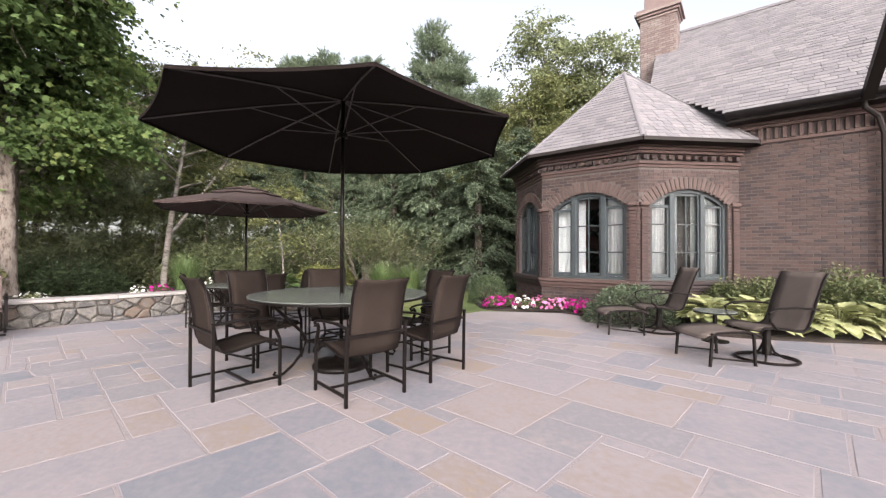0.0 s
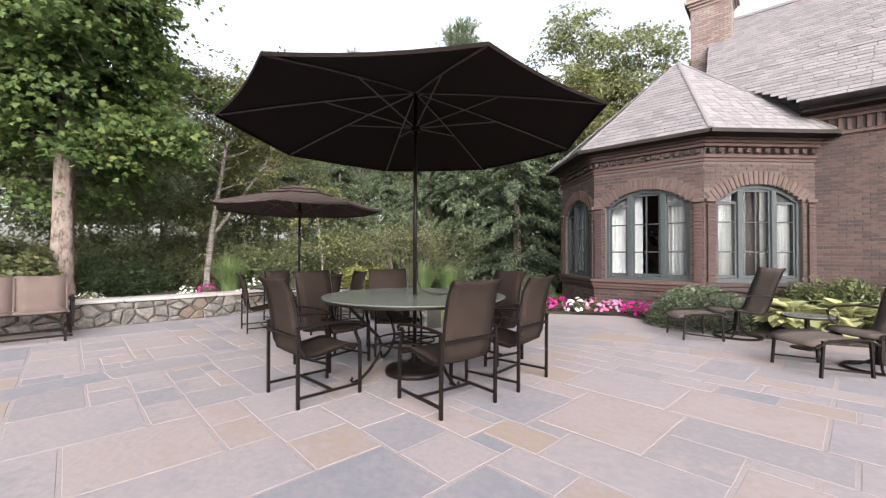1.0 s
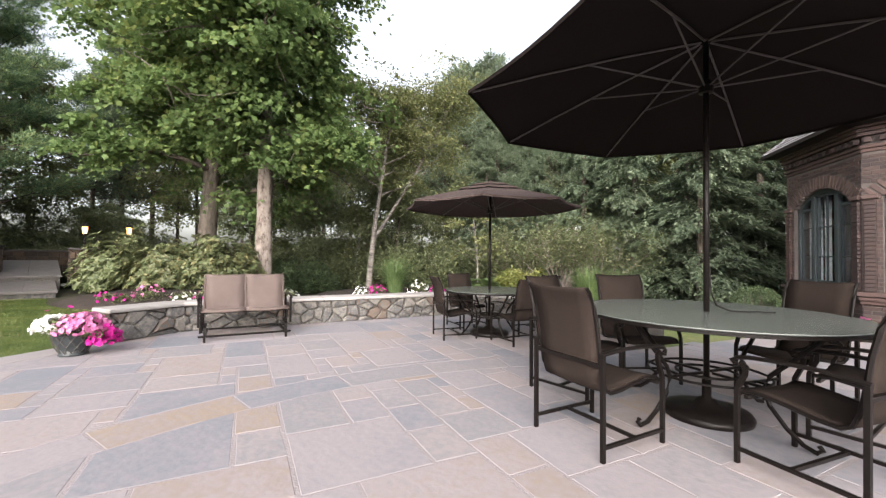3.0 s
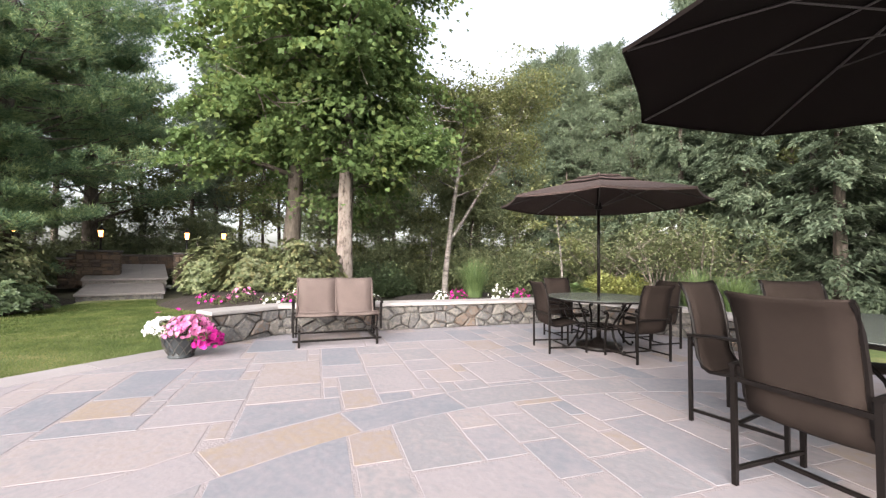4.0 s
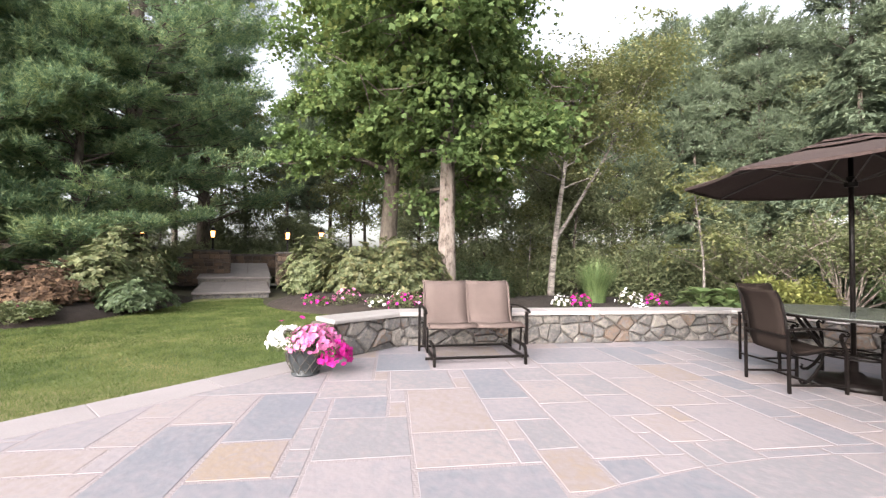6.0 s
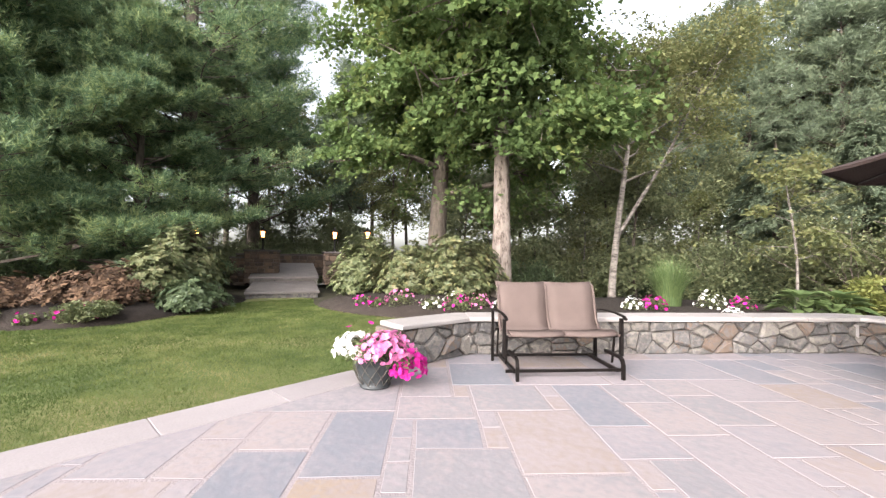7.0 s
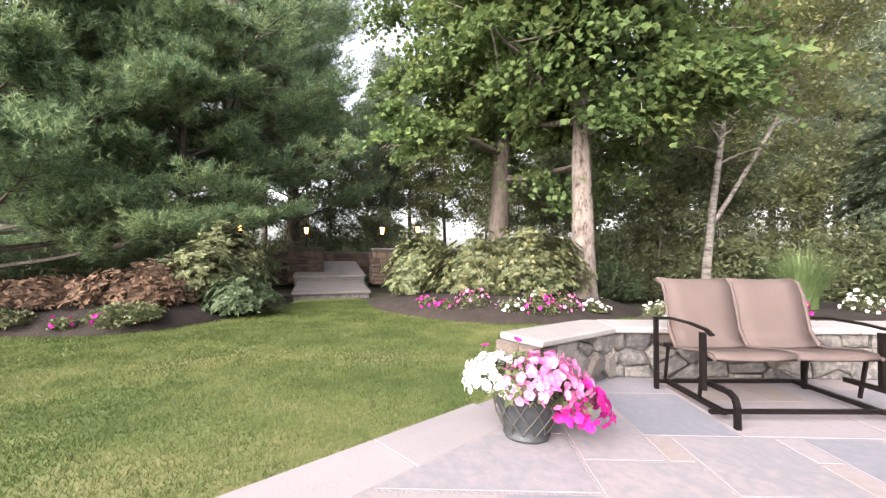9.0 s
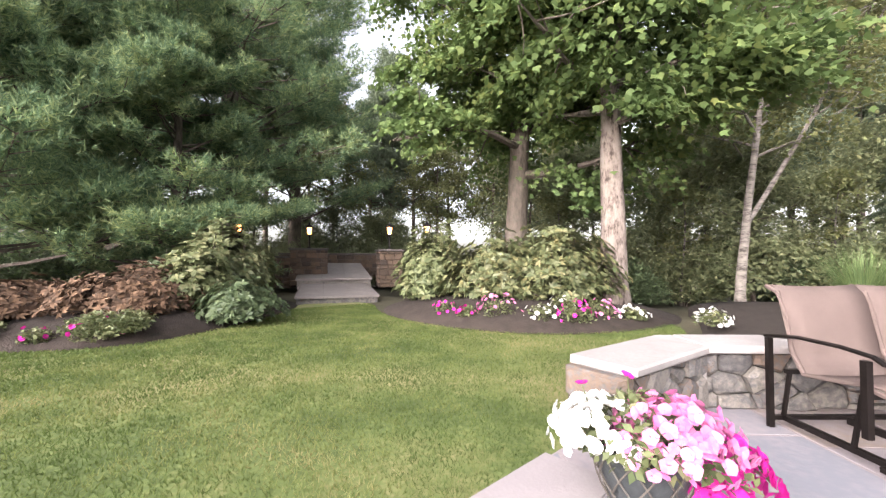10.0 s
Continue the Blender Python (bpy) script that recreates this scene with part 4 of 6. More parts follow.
def patio_glider():
    g = thing("glider_bench", "two-seat brown sling glider bench in lit tone with bronze metal frame", "bench")
    for s in (-1, 1):
        bm = bmesh.new()
        sling(bm, [(0.27, 0.40), (0.25, 0.43), (0.15, 0.43), (0.0, 0.405), (-0.10, 0.385), (-0.17, 0.385)], 0.535)
        bmesh.ops.translate(bm, verts=bm.verts[:], vec=(s * 0.275, 0, 0))
        part("seat", bm, M_SLINGLIT, g, smooth=True)
        bm = bmesh.new()
        sling(bm, [(-0.17, 0.385), (-0.22, 0.42), (-0.25, 0.50), (-0.275, 0.62), (-0.30, 0.74), (-0.345, 0.85), (-0.40, 0.895), (-0.43, 0.89)], 0.535)
        bmesh.ops.translate(bm, verts=bm.verts[:], vec=(s * 0.275, 0, 0))
        part("backrest", bm, M_SLINGLIT, g, smooth=True)
    for x in (-0.552, 0.0, 0.552):
        bm = bmesh.new()
        sweep(bm, [(x, 0.27, 0.395), (x, 0.15, 0.422), (x, 0.0, 0.40), (x, -0.17, 0.38), (x, -0.25, 0.50), (x, -0.30, 0.74), (x, -0.345, 0.85), (x, -0.43, 0.885)], 0.014, 6)
        part("side_rail", bm, M_SLINGLIT, g)
    for s in (-1, 1):
        x = s * 0.60
        bm = bmesh.new()
        bar(bm, (x, -0.36, 0.0), (x, -0.36, 0.56), 0.03)
        part("rear_post", bm, M_BRONZE, g)
        bm = bmesh.new()
        bar(bm, (x, 0.22, 0.18), (x, 0.22, 0.56), 0.032)
        part("arm_post", bm, M_BRONZE, g)
        bm = bmesh.new()
        sweep(bm, [(x, -0.38, 0.57), (x, -0.15, 0.60), (x, 0.10, 0.60), (x, 0.26, 0.585), (x, 0.31, 0.56)], 0.021, 6, 0.55)
        part("armrest", bm, M_BRONZE, g)
        bm = bmesh.new()
        sweep(bm, [(x * 0.86, -0.36, 0.06), (x * 0.86, 0.30, 0.06)], 0.022, 4)
        sweep(bm, [(x * 0.86, 0.05, 0.20), (x * 0.86, 0.34, 0.205), (x * 0.86, 0.39, 0.185), (x * 0.86, 0.41, 0.14), (x * 0.86, 0.41, 0.0)], 0.022, 4)
        part("runner", bm, M_BRONZE, g)
        for y in (-0.26, 0.16):
            bm = bmesh.new()
            bar(bm, (x * 0.93, y, 0.37), (x * 0.93, y - 0.05, 0.09), 0.018)
            part("hanger", bm, M_BRONZE, g)
    bm = bmesh.new()
    for y, z in ((-0.36, 0.06), (0.28, 0.06), (0.20, 0.38), (-0.24, 0.38)):
        bar(bm, (-0.60, y, z), (0.60, y, z), 0.026)
    part("cross_frame", bm, M_BRONZE, g)
    bm = bmesh.new()
    for k in range(7):
        a = 0.7 * k
        sweep(bm, [(0.27 + 0.07 * math.cos(a) * (0.4 + 0.1 * k), -0.262 - 0.0 * k, 0.64 + 0.03 * math.sin(a)), (0.30 + 0.07 * math.cos(a), -0.262, 0.655 + 0.03 * math.sin(a))], 0.010, 4)
    bm.free()
    return g


patio_glider().matrix_basis = at(-6.65, 4.81, 0, rz=-128)


def flower_pot():
    root = thing("flower_pot", "dark lattice-patterned pot overflowing with white and pink petunias", "potted plant", m=at(-7.40, 3.07, 0))
    bm = bmesh.new()
    lathe(bm, [(0.0, 0.004), (0.135, 0.004), (0.14, 0.02), (0.125, 0.03), (0.15, 0.10), (0.185, 0.20), (0.20, 0.265), (0.215, 0.27), (0.215, 0.29), (0.19, 0.29), (0.17, 0.25), (0.0, 0.25)], 32)
    pot = part("pot", bm, M_POT, root, smooth=True)
    bm = bmesh.new()
    for s in (-1, 1):
        for k in range(12):
            pts = []
            for i in range(7):
                f = i / 6
                a = 2 * math.pi * k / 12 + s * f * 0.8
                r = 0.128 + (0.20 - 0.128) * f + 0.02 * math.sin(f * 3.1) + 0.001
                pts.append((math.cos(a) * r, math.sin(a) * r, 0.035 + 0.23 * f))
            sweep(bm, pts, 0.004, 4)
    part("lattice", bm, M_POTLINE, pot)
    bm = bmesh.new()
    lathe(bm, [(0.0, 0.24), (0.18, 0.24), (0.17, 0.262), (0.0, 0.27)], 20)
    part("soil", bm, M_MULCH, root)
    rng = np.random.default_rng(21)
    r = np.array([0.70, 0.71, 0])
    f = np.array([0.71, -0.70, 0])

    def dome(n, c, rad, low):
        d = units(rng, n)
        d[:, 2] = np.abs(d[:, 2]) * 1.0 - low
        return c + d * rad * (0.74 + 0.42 * rng.random((n, 1))), d

    p, d = dome(900, np.array([0, 0, 0.33]), np.array([0.26, 0.26, 0.19]), 0.3)
    p2, d2 = dome(260, 0.24 * r + 0.03 * f + np.array([0, 0, 0.28]), np.array([0.17, 0.17, 0.13]), 0.5)
    fol = new("foliage", polys("foliage", leaves(rng, np.concatenate([p, p2]), 0.05, outward=np.concatenate([d, d2])), M_SHRUB))
    fol.parent = root
    for nm, mat, c, rad, n, low in (("white_bloom_mass", M_WHITE, -0.18 * r + np.array([0, 0, 0.36]), np.array([0.21, 0.21, 0.19]), 170, 0.45), ("pink_bloom_mass", M_PINK, 0.10 * r + 0.06 * f + np.array([0, 0, 0.36]), np.array([0.24, 0.24, 0.20]), 210, 0.35), ("magenta_bloom_mass", M_MAGENTA, 0.30 * r + 0.05 * f + np.array([0, 0, 0.25]), np.array([0.16, 0.16, 0.20]), 150, 0.55)):
        p, d = dome(n, c, rad, low)
        b = new(nm, polys(nm, petals(rng, p, 0.052, d + np.array([0, 0, 0.2])), mat))
        b.parent = root
        tagged(b, "", "", "", "stuff")
    stray = np.array([[-0.05, -0.02, 0.56], [-0.17, -0.18, 0.53]])
    bm = bmesh.new()
    for x, y, z in stray:
        sweep(bm, [(x * 0.6, y * 0.6, 0.36), (x * 0.9, y * 0.9, z - 0.08), (x, y, z - 0.006)], 0.003, 4)
    part("flower_stalk", bm, M_SHRUB, root)
    b = new("stray_blooms", polys("stray_blooms", petals(rng, stray, 0.05, np.array([[0.2, -0.3, 1.0]] * 2)), M_MAGENTA))
    b.parent = root
    return root


flower_pot()


def lounge_chair(m):
    c = thing("lounge_chair", "brown sling swivel lounge chair with bronze ring base", "chair", "lounge chairs by the flower bed", m=m)
    seat = [(0.30, 0.39), (0.27, 0.425), (0.15, 0.43), (0.0, 0.41), (-0.12, 0.39), (-0.20, 0.39)]
    back = [(-0.20, 0.39), (-0.255, 0.425), (-0.30, 0.53), (-0.35, 0.69), (-0.405, 0.84), (-0.46, 0.98), (-0.50, 1.05)]
    bm = bmesh.new()
    sling(bm, seat, 0.54)
    part("seat", bm, M_SLINGMID, c, smooth=True)
    bm = bmesh.new()
    sling(bm, back, 0.54)
    part("backrest", bm, M_SLINGMID, c, smooth=True)
    for s in (-1, 1):
        bm = bmesh.new()
        sweep(bm, [(s * 0.28, y, z - 0.006) for y, z in seat + back[1:]], 0.014, 6)
        part("side_rail", bm, M_BRONZE, c)
        bm = bmesh.new()
        sweep(bm, [(s * 0.31, -0.36, 0.63), (s * 0.32, -0.1, 0.655), (s * 0.32, 0.15, 0.64), (s * 0.32, 0.24, 0.60), (s * 0.31, 0.22, 0.50), (s * 0.29, 0.12, 0.405)], 0.018, 6, 0.7)
        part("armrest", bm, M_BRONZE, c)
    bm = bmesh.new()
    sweep(bm, [(0, -0.02, 0.06), (0, -0.02, 0.395)], [0.05, 0.04], 10)
    part("swivel_post", bm, M_BRONZE, c)
    bm = bmesh.new()
    n = 28
    sweep(bm, [(math.cos(2 * math.pi * k / n) * 0.30, -0.02 + math.sin(2 * math.pi * k / n) * 0.30, 0.016) for k in range(n + 1)], 0.017, 6, cap=False)
    for k in range(4):
        a = radians(45 + 90 * k)
        sweep(bm, [(math.cos(a) * 0.03, -0.02 + math.sin(a) * 0.03, 0.20), (math.cos(a) * 0.07, -0.02 + math.sin(a) * 0.07, 0.10), (math.cos(a) * 0.16, -0.02 + math.sin(a) * 0.16, 0.045), (math.cos(a) * 0.30, -0.02 + math.sin(a) * 0.30, 0.02)], 0.014, 5)
    part("ring_base", bm, M_BRONZE, c)
    return c


def ottoman(m):
    o = thing("ottoman", "brown sling footrest with bronze metal legs", "ottoman", "footrests of the lounge chairs", m=m)
    bm = bmesh.new()
    sling(bm, [(-0.34, 0.33), (-0.30, 0.365), (-0.20, 0.385), (0.0, 0.385), (0.18, 0.375), (0.28, 0.35), (0.33, 0.315)], 0.56)
    part("seat", bm, M_SLINGMID, o, smooth=True)
    for s in (-1, 1):
        bm = bmesh.new()
        sweep(bm, [(s * 0.29, y, z) for y, z in ((-0.34, 0.32), (-0.2, 0.378), (0.0, 0.378), (0.18, 0.368), (0.33, 0.30))], 0.014, 6)
        part("side_rail", bm, M_BRONZE, o)
        bm = bmesh.new()
        bar(bm, (s * 0.28, -0.24, 0.045), (s * 0.28, 0.26, 0.10), 0.018)
        part("stretcher", bm, M_BRONZE, o)
        for y, dy in ((-0.24, -0.02), (0.24, 0.03)):
            bm = bmesh.new()
            bar(bm, (s * 0.29, y, 0.37), (s * 0.29, y + dy, 0.0), 0.024)
            part("leg", bm, M_BRONZE, o)
    return o


LA, LB = 88, 97
lounge_chair(at(4.02, 4.80, 0, rz=LB))
ottoman(at(3.40, 4.74, 0, rz=LB))
lounge_chair(at(3.58, 6.50, 0, rz=LA))
ottoman(at(2.95, 6.42, 0, rz=LA))
side = thing("side_table", "small round glass-topped bronze side table", "table", m=at(4.05, 5.80, 0))
bm = bmesh.new()
lathe(bm, [(0.0, 0.43), (0.27, 0.43), (0.275, 0.437), (0.27, 0.444), (0.0, 0.444)], 32)
part("glass_top", bm, M_TABLEGLASS, side)
bm = bmesh.new()
lathe(bm, [(0.245, 0.412), (0.272, 0.412), (0.272, 0.428), (0.245, 0.428)], 32)
part("rim", bm, M_BRONZE, side)
bm = bmesh.new()
lathe(bm, [(0.0, 0.0), (0.17, 0.0), (0.17, 0.015), (0.04, 0.03), (0.028, 0.06), (0.028, 0.38), (0.10, 0.41), (0.24, 0.416), (0.0, 0.42)], 20)
part("pedestal", bm, M_BRONZE, side)


# ---- house ----
def slabs(name, C, U, W, N, mat, parent=None, label="", kind="", k=0.92):
    """Many small blocks in one mesh: centres and three half-axes; each block keeps its shared corners, the hidden back is left out."""
    C, U, W, N = (np.asarray(a, dtype=np.float64) for a in (C, U, W, N))
    n = len(C)
    v = np.stack([C - U - W - N, C + U - W - N, C + U + W - N, C - U + W - N, C - U * k - W * k + N, C + U * k - W * k + N, C + U * k + W * k + N, C - U * k + W * k + N], axis=1).reshape(-1, 3)
    f = np.array([(4, 5, 6, 7), (0, 1, 5, 4), (1, 2, 6, 5), (2, 3, 7, 6), (3, 0, 4, 7)])
    idx = (f[None] + 8 * np.arange(n)[:, None, None]).reshape(-1, 4)
    me = bpy.data.meshes.new(name)
    me.from_pydata(v.tolist(), [], idx.tolist())
    me.materials.append(mat)
    ob = new(name, me)
    ob.parent = parent
    return tagged(ob, label, "", "", kind)


def pieces(name, C, U, W, N, mesh, parent):
    """Single pieces on one shared block mesh, set by their half-axes."""
    for c, u, w, n in zip(C, U, W, N):
        m = Matrix(((u[0], w[0], n[0], c[0]), (u[1], w[1], n[1], c[1]), (u[2], w[2], n[2], c[2]), (0, 0, 0, 1)))
        o = new(name, mesh)
        o.parent = parent
        o.matrix_basis = m


def block_mesh(name, mat):
    b = bmesh.new()
    k = 0.94
    v = [b.verts.new(p) for p in ((-1, -1, -1), (1, -1, -1), (1, 1, -1), (-1, 1, -1), (-k, -k, 1), (k, -k, 1), (k, k, 1), (-k, k, 1))]
    for f in ((4, 5, 6, 7), (0, 1, 5, 4), (1, 2, 6, 5), (2, 3, 7, 6), (3, 0, 4, 7)):
        b.faces.new([v[i] for i in f])
    return mesh_of(name, b, mat)


BRICK_ME, SLATE_ME = block_mesh("brick", M_BRICK), block_mesh("slate", M_SLATEPIECE)
V = [Vector((1.92, 11.38)), Vector((2.25, 9.31)), Vector((3.95, 8.08)), Vector((6.12, 8.42))]
CENTRE = Vector((4.59, 10.74))
PEAK = Vector((4.68, 10.70))
EAVE, APEX, SPRING, CROWN, SILL = 3.50, 6.13, 2.27, 2.60, 0.72
WD, WN = Vector((0.829, -0.559)), Vector((0.559, 0.829))
W0, W1 = V[3] - WD * 2.0, V[3] + WD * 9.0
house = thing("house", "dark red brick house with slate roof, bay and chimney", "house", kind="structure")
BRICK_L, BRICK_H, JOINT = 0.205, 0.058, 0.010


def frame_of(a, b):
    d = (b - a).normalized()
    return d, Vector((d.y, -d.x)), math.degrees(math.atan2(d.y, d.x))


def arch_z(u, half):
    """The height of the window head at u from the middle."""
    rise = CROWN - SPRING
    rad = (half * half + rise * rise) / (2 * rise)
    return CROWN - rad + math.sqrt(max(0.0, rad * rad - u * u))


def courses(a, b, z0, z1, hole=None, proud=0.008, seed=0):
    """Running-bond bricks on the face from a to b: half-axis arrays."""
    d, nrm, _ = frame_of(a, b)
    length = (b - a).length
    rng = random.Random(seed)
    C, U, W, N = [], [], [], []
    row, z = 0, z0
    while z + BRICK_H <= z1 + 1e-6:
        u = -BRICK_L / 2 * (row % 2)
        while u < length:
            u0, u1 = max(0.0, u), min(length, u + BRICK_L)
            spans = [(u0, u1)]
            if hole:
                spans = hole(u0, u1, z + BRICK_H / 2)
            for s0, s1 in spans:
                if s1 - s0 > 0.03:
                    p = a + d * (s0 + s1) / 2 + nrm * (proud / 2 + rng.uniform(-0.002, 0.002))
                    C.append((p.x, p.y, z + BRICK_H / 2))
                    hu = (s1 - s0 - JOINT) / 2
                    U.append((d.x * hu, d.y * hu, 0))
                    W.append((0, 0, (BRICK_H - 0.002) / 2))
                    N.append((nrm.x * proud / 2, nrm.y * proud / 2, 0))
            u += BRICK_L + JOINT * 0
        z += BRICK_H + JOINT
        row += 1
    return C, U, W, N


def bay_facet(a, b, seed):
    d, nrm, ang = frame_of(a, b)
    length = (b - a).length
    half = length * 0.385
    mid = (a + b) / 2
    place = Matrix.Translation((mid.x, mid.y, 0)) @ pose(0, 0, 0, 0, 0, ang)      # x along, -y outward
    bm = bmesh.new()
    t = 0.28
    box(bm, (length, t, SILL), place @ at(0, t / 2, SILL / 2))
    for s in (-1, 1):
        box(bm, (length / 2 - half, t, EAVE - SILL), place @ at(s * (length / 2 + half) / 2, t / 2, (EAVE + SILL) / 2))
    n = 18
    for i in range(n):
        u = -half + 2 * half * (i + 0.5) / n
        z = arch_z(u, half)
        box(bm, (2 * half / n + 0.001, t, EAVE - z), place @ at(u, t / 2, (EAVE + z) / 2))
    part("bay_wall", bm, M_BRICKJOINT, house, "brick bay wall with an arched window opening")
    ring = 0.25

    def hole(u0, u1, z):
        if z < SILL - 0.02:
            return [(u0, u1)]
        c0, c1 = length / 2 - half, length / 2 + half
        if z < SPRING:
            out = []
            if u0 < c0:
                out.append((u0, min(u1, c0)))
            if u1 > c1:
                out.append((max(u0, c1), u1))
            return out
        um = (u0 + u1) / 2 - length / 2
        if abs(um) < half + 0.16:
            top = arch_z(max(-half, min(half, um)), half) + ring
            if z < top + 0.02:
                return []
        return [(u0, u1)]

    C, U, W, N = courses(a, b, 0.0, 3.02, hole, seed=seed)
    cut = 150 if seed in (1, 2) else 0
    order = sorted(range(len(C)), key=lambda i: abs(C[i][2] - 2.4))
    pieces("brick", *[[a_[i] for i in order[:cut]] for a_ in (C, U, W, N)], BRICK_ME, house)
    slabs("brick_field", *[[a_[i] for i in order[cut:]] for a_ in (C, U, W, N)], M_BRICKREST, house, "weathered red-brown bricks of the bay", "stuff")
    # voussoirs
    rise = CROWN - SPRING
    rad = (half * half + rise * rise) / (2 * rise)
    lim = math.asin(min(1, half / rad)) + 0.07
    vb = bmesh.new()
    box(vb, (0.064, 0.05, ring - 0.012), Matrix(), 0.004)
    vme = mesh_of("arch_brick", vb, M_ARCHBRICK)
    m = 23
    for i in range(m):
        th = -lim + 2 * lim * (i + 0.5) / m
        o = new("arch_brick", vme)
        o.parent = house
        o.matrix_basis = place @ Matrix.Translation((math.sin(th) * (rad + ring / 2), 0.008, CROWN - rad + math.cos(th) * (rad + ring / 2))) @ pose(0, 0, 0, 0, math.degrees(th), 0)
    # piers, water table and cornice
    for s in (-1, 1):
        bm = bmesh.new()
        for k in range(int((SPRING - SILL) / 0.068)):
            box(bm, (0.14, 0.07 + 0.006 * (k % 2), 0.058), place @ at(s * (length / 2 - 0.10), -0.018, SILL + 0.034 + 0.068 * k), 0.003)
        part("pier", bm, M_BRICK, house)
        bm = bmesh.new()
        box(bm, (0.20, 0.10, 0.07), place @ at(s * (length / 2 - 0.10), -0.02, SPRING + 0.012), 0.01)
        part("impost", bm, M_ARCHBRICK, house)
    bm = bmesh.new()
    for z, h, o in ((0.50, 0.06, 0.05), (0.56, 0.06, 0.08), (0.635, 0.07, 0.11)):
        box(bm, (length + 0.8 * o, 0.12 + o, h), place @ at(0, 0.06 - o / 2, z + h / 2 + 0.005), 0.006)
    part("water_table", bm, M_BRICK, house, "stepped brick ledge under the window")
    bm = bmesh.new()
    for z, h, o in ((3.03, 0.055, 0.025), (3.095, 0.055, 0.045), (3.30, 0.055, 0.09), (3.365, 0.055, 0.115), (3.43, 0.065, 0.14)):
        box(bm, (length + 0.8 * o, 0.10 + o, h), place @ at(0, 0.05 - o / 2, z + h / 2), 0.005)
    part("cornice", bm, M_BRICK, house, "corbelled brick cornice")
    db = bmesh.new()
    box(db, (0.085, 0.10, 0.085), Matrix(), 0.006)
    dme = mesh_of("dentil", db, M_BRICK)
    cnt = int(length / 0.17)
    for i in range(cnt):
        o = new("dentil", dme)
        o.parent = house
        o.matrix_basis = place @ at(-length / 2 + (i + 0.5) * length / cnt, -0.035, 3.23)
    bm = bmesh.new()
    box(bm, (length, 0.06, 0.14), place @ at(0, 0.03, 3.225))
    part("cornice_back", bm, M_BRICK, house)
    # window
    win = thing("window_1", "grey-blue arched casement window with white curtains", "window", "arched bay windows", "structure", m=place @ at(0, 0.12, 0))
    bm = bmesh.new()
    box(bm, (2 * half, 0.10, 0.07), at(0, 0, SILL + 0.035), 0.006)
    for s in (-1, 1):
        box(bm, (0.06, 0.10, arch_z(half - 0.03, half) - SILL - 0.07), at(s * (half - 0.03), 0, (arch_z(half - 0.03, half) + SILL + 0.07) / 2), 0.006)
    pts = [(-half + 2 * half * i / 16, 0, arch_z(-half + 2 * half * i / 16, half) - 0.035) for i in range(17)]
    for p, q in zip(pts, pts[1:]):
        mx, mz = (p[0] + q[0]) / 2, (p[2] + q[2]) / 2
        box(bm, (math.hypot(q[0] - p[0], q[2] - p[2]) + 0.01, 0.10, 0.07), at(mx, 0, mz, ry=-math.degrees(math.atan2(q[2] - p[2], q[0] - p[0]))))
    part("window_frame", bm, M_FRAMEW, win)
    side_w = half * 0.60
    for s in (-1, 1):
        bm = bmesh.new()
        u = s * (half - side_w)
        box(bm, (0.10, 0.11, arch_z(u, half) - SILL - 0.12), at(u, -0.002, (arch_z(u, half) + SILL) / 2), 0.008)
        part("mullion", bm, M_FRAMEW, win)
    cols = [(-half + 0.06, -(half - side_w) - 0.05, 0), (-(half - side_w) + 0.05, half - side_w - 0.05, 1), (half - side_w + 0.05, half - 0.06, 0)]
    for u0, u1, middle in cols:
        bm = bmesh.new()
        ztop = min(arch_z(u0, half), arch_z(u1, half)) - 0.06
        for u in (u0 + 0.018, u1 - 0.018):
            box(bm, (0.036, 0.05, ztop - SILL - 0.07), at(u, 0.005, (ztop + SILL + 0.07) / 2))
        for z in (SILL + 0.10, ztop - 0.01):
            box(bm, (u1 - u0, 0.048, 0.05), at((u0 + u1) / 2, 0.006, z))
        sash = part("sash", bm, M_FRAMEW, win)
        bm = bmesh.new()
        for z in (SILL + 0.58, SILL + 1.16):
            box(bm, (u1 - u0, 0.03, 0.022), at((u0 + u1) / 2, 0.004, z))
        if middle:
            box(bm, (0.022, 0.03, CROWN - SILL - 0.16), at((u0 + u1) / 2, 0.003, (CROWN + SILL) / 2))
        part("muntin", bm, M_FRAMEW, sash)
        bm = bmesh.new()
        box(bm, (u1 - u0, 0.006, CROWN - SILL - 0.12), at((u0 + u1) / 2, 0.03, (CROWN + SILL) / 2 - 0.02))
        pane = part("pane", bm, M_PANE, win)
        pane.visible_shadow = False
    # curtains, a thing of their own behind each window
    for u0, u1 in ((-half + 0.05, -half + 0.05 + 0.40), (-(half - side_w) + 0.03, -(half - side_w) + 0.22), (half - side_w - 0.12, half - side_w + 0.02), (half - 0.46, half - 0.05)):
        bm = bmesh.new()
        n = 26
        lo, hi = [], []
        for i in range(n + 1):
            u = u0 + (u1 - u0) * i / n
            y = 0.13 + 0.022 * math.sin(i * 1.55 + seed) + 0.01 * math.sin(i * 0.7)
            lo.append(bm.verts.new((u, y, SILL + 0.04)))
            hi.append(bm.verts.new((u, y * 0.98, CROWN + 0.08)))
        for i in range(n):
            bm.faces.new((lo[i], lo[i + 1], hi[i + 1], hi[i]))
        bmesh.ops.solidify(bm, geom=bm.faces[:], thickness=0.003)
        c = part("curtain", bm, M_CURTAIN, None, "pale hanging curtain behind the bay window", True)
        c.matrix_basis = place @ at(0, 0.12, 0)
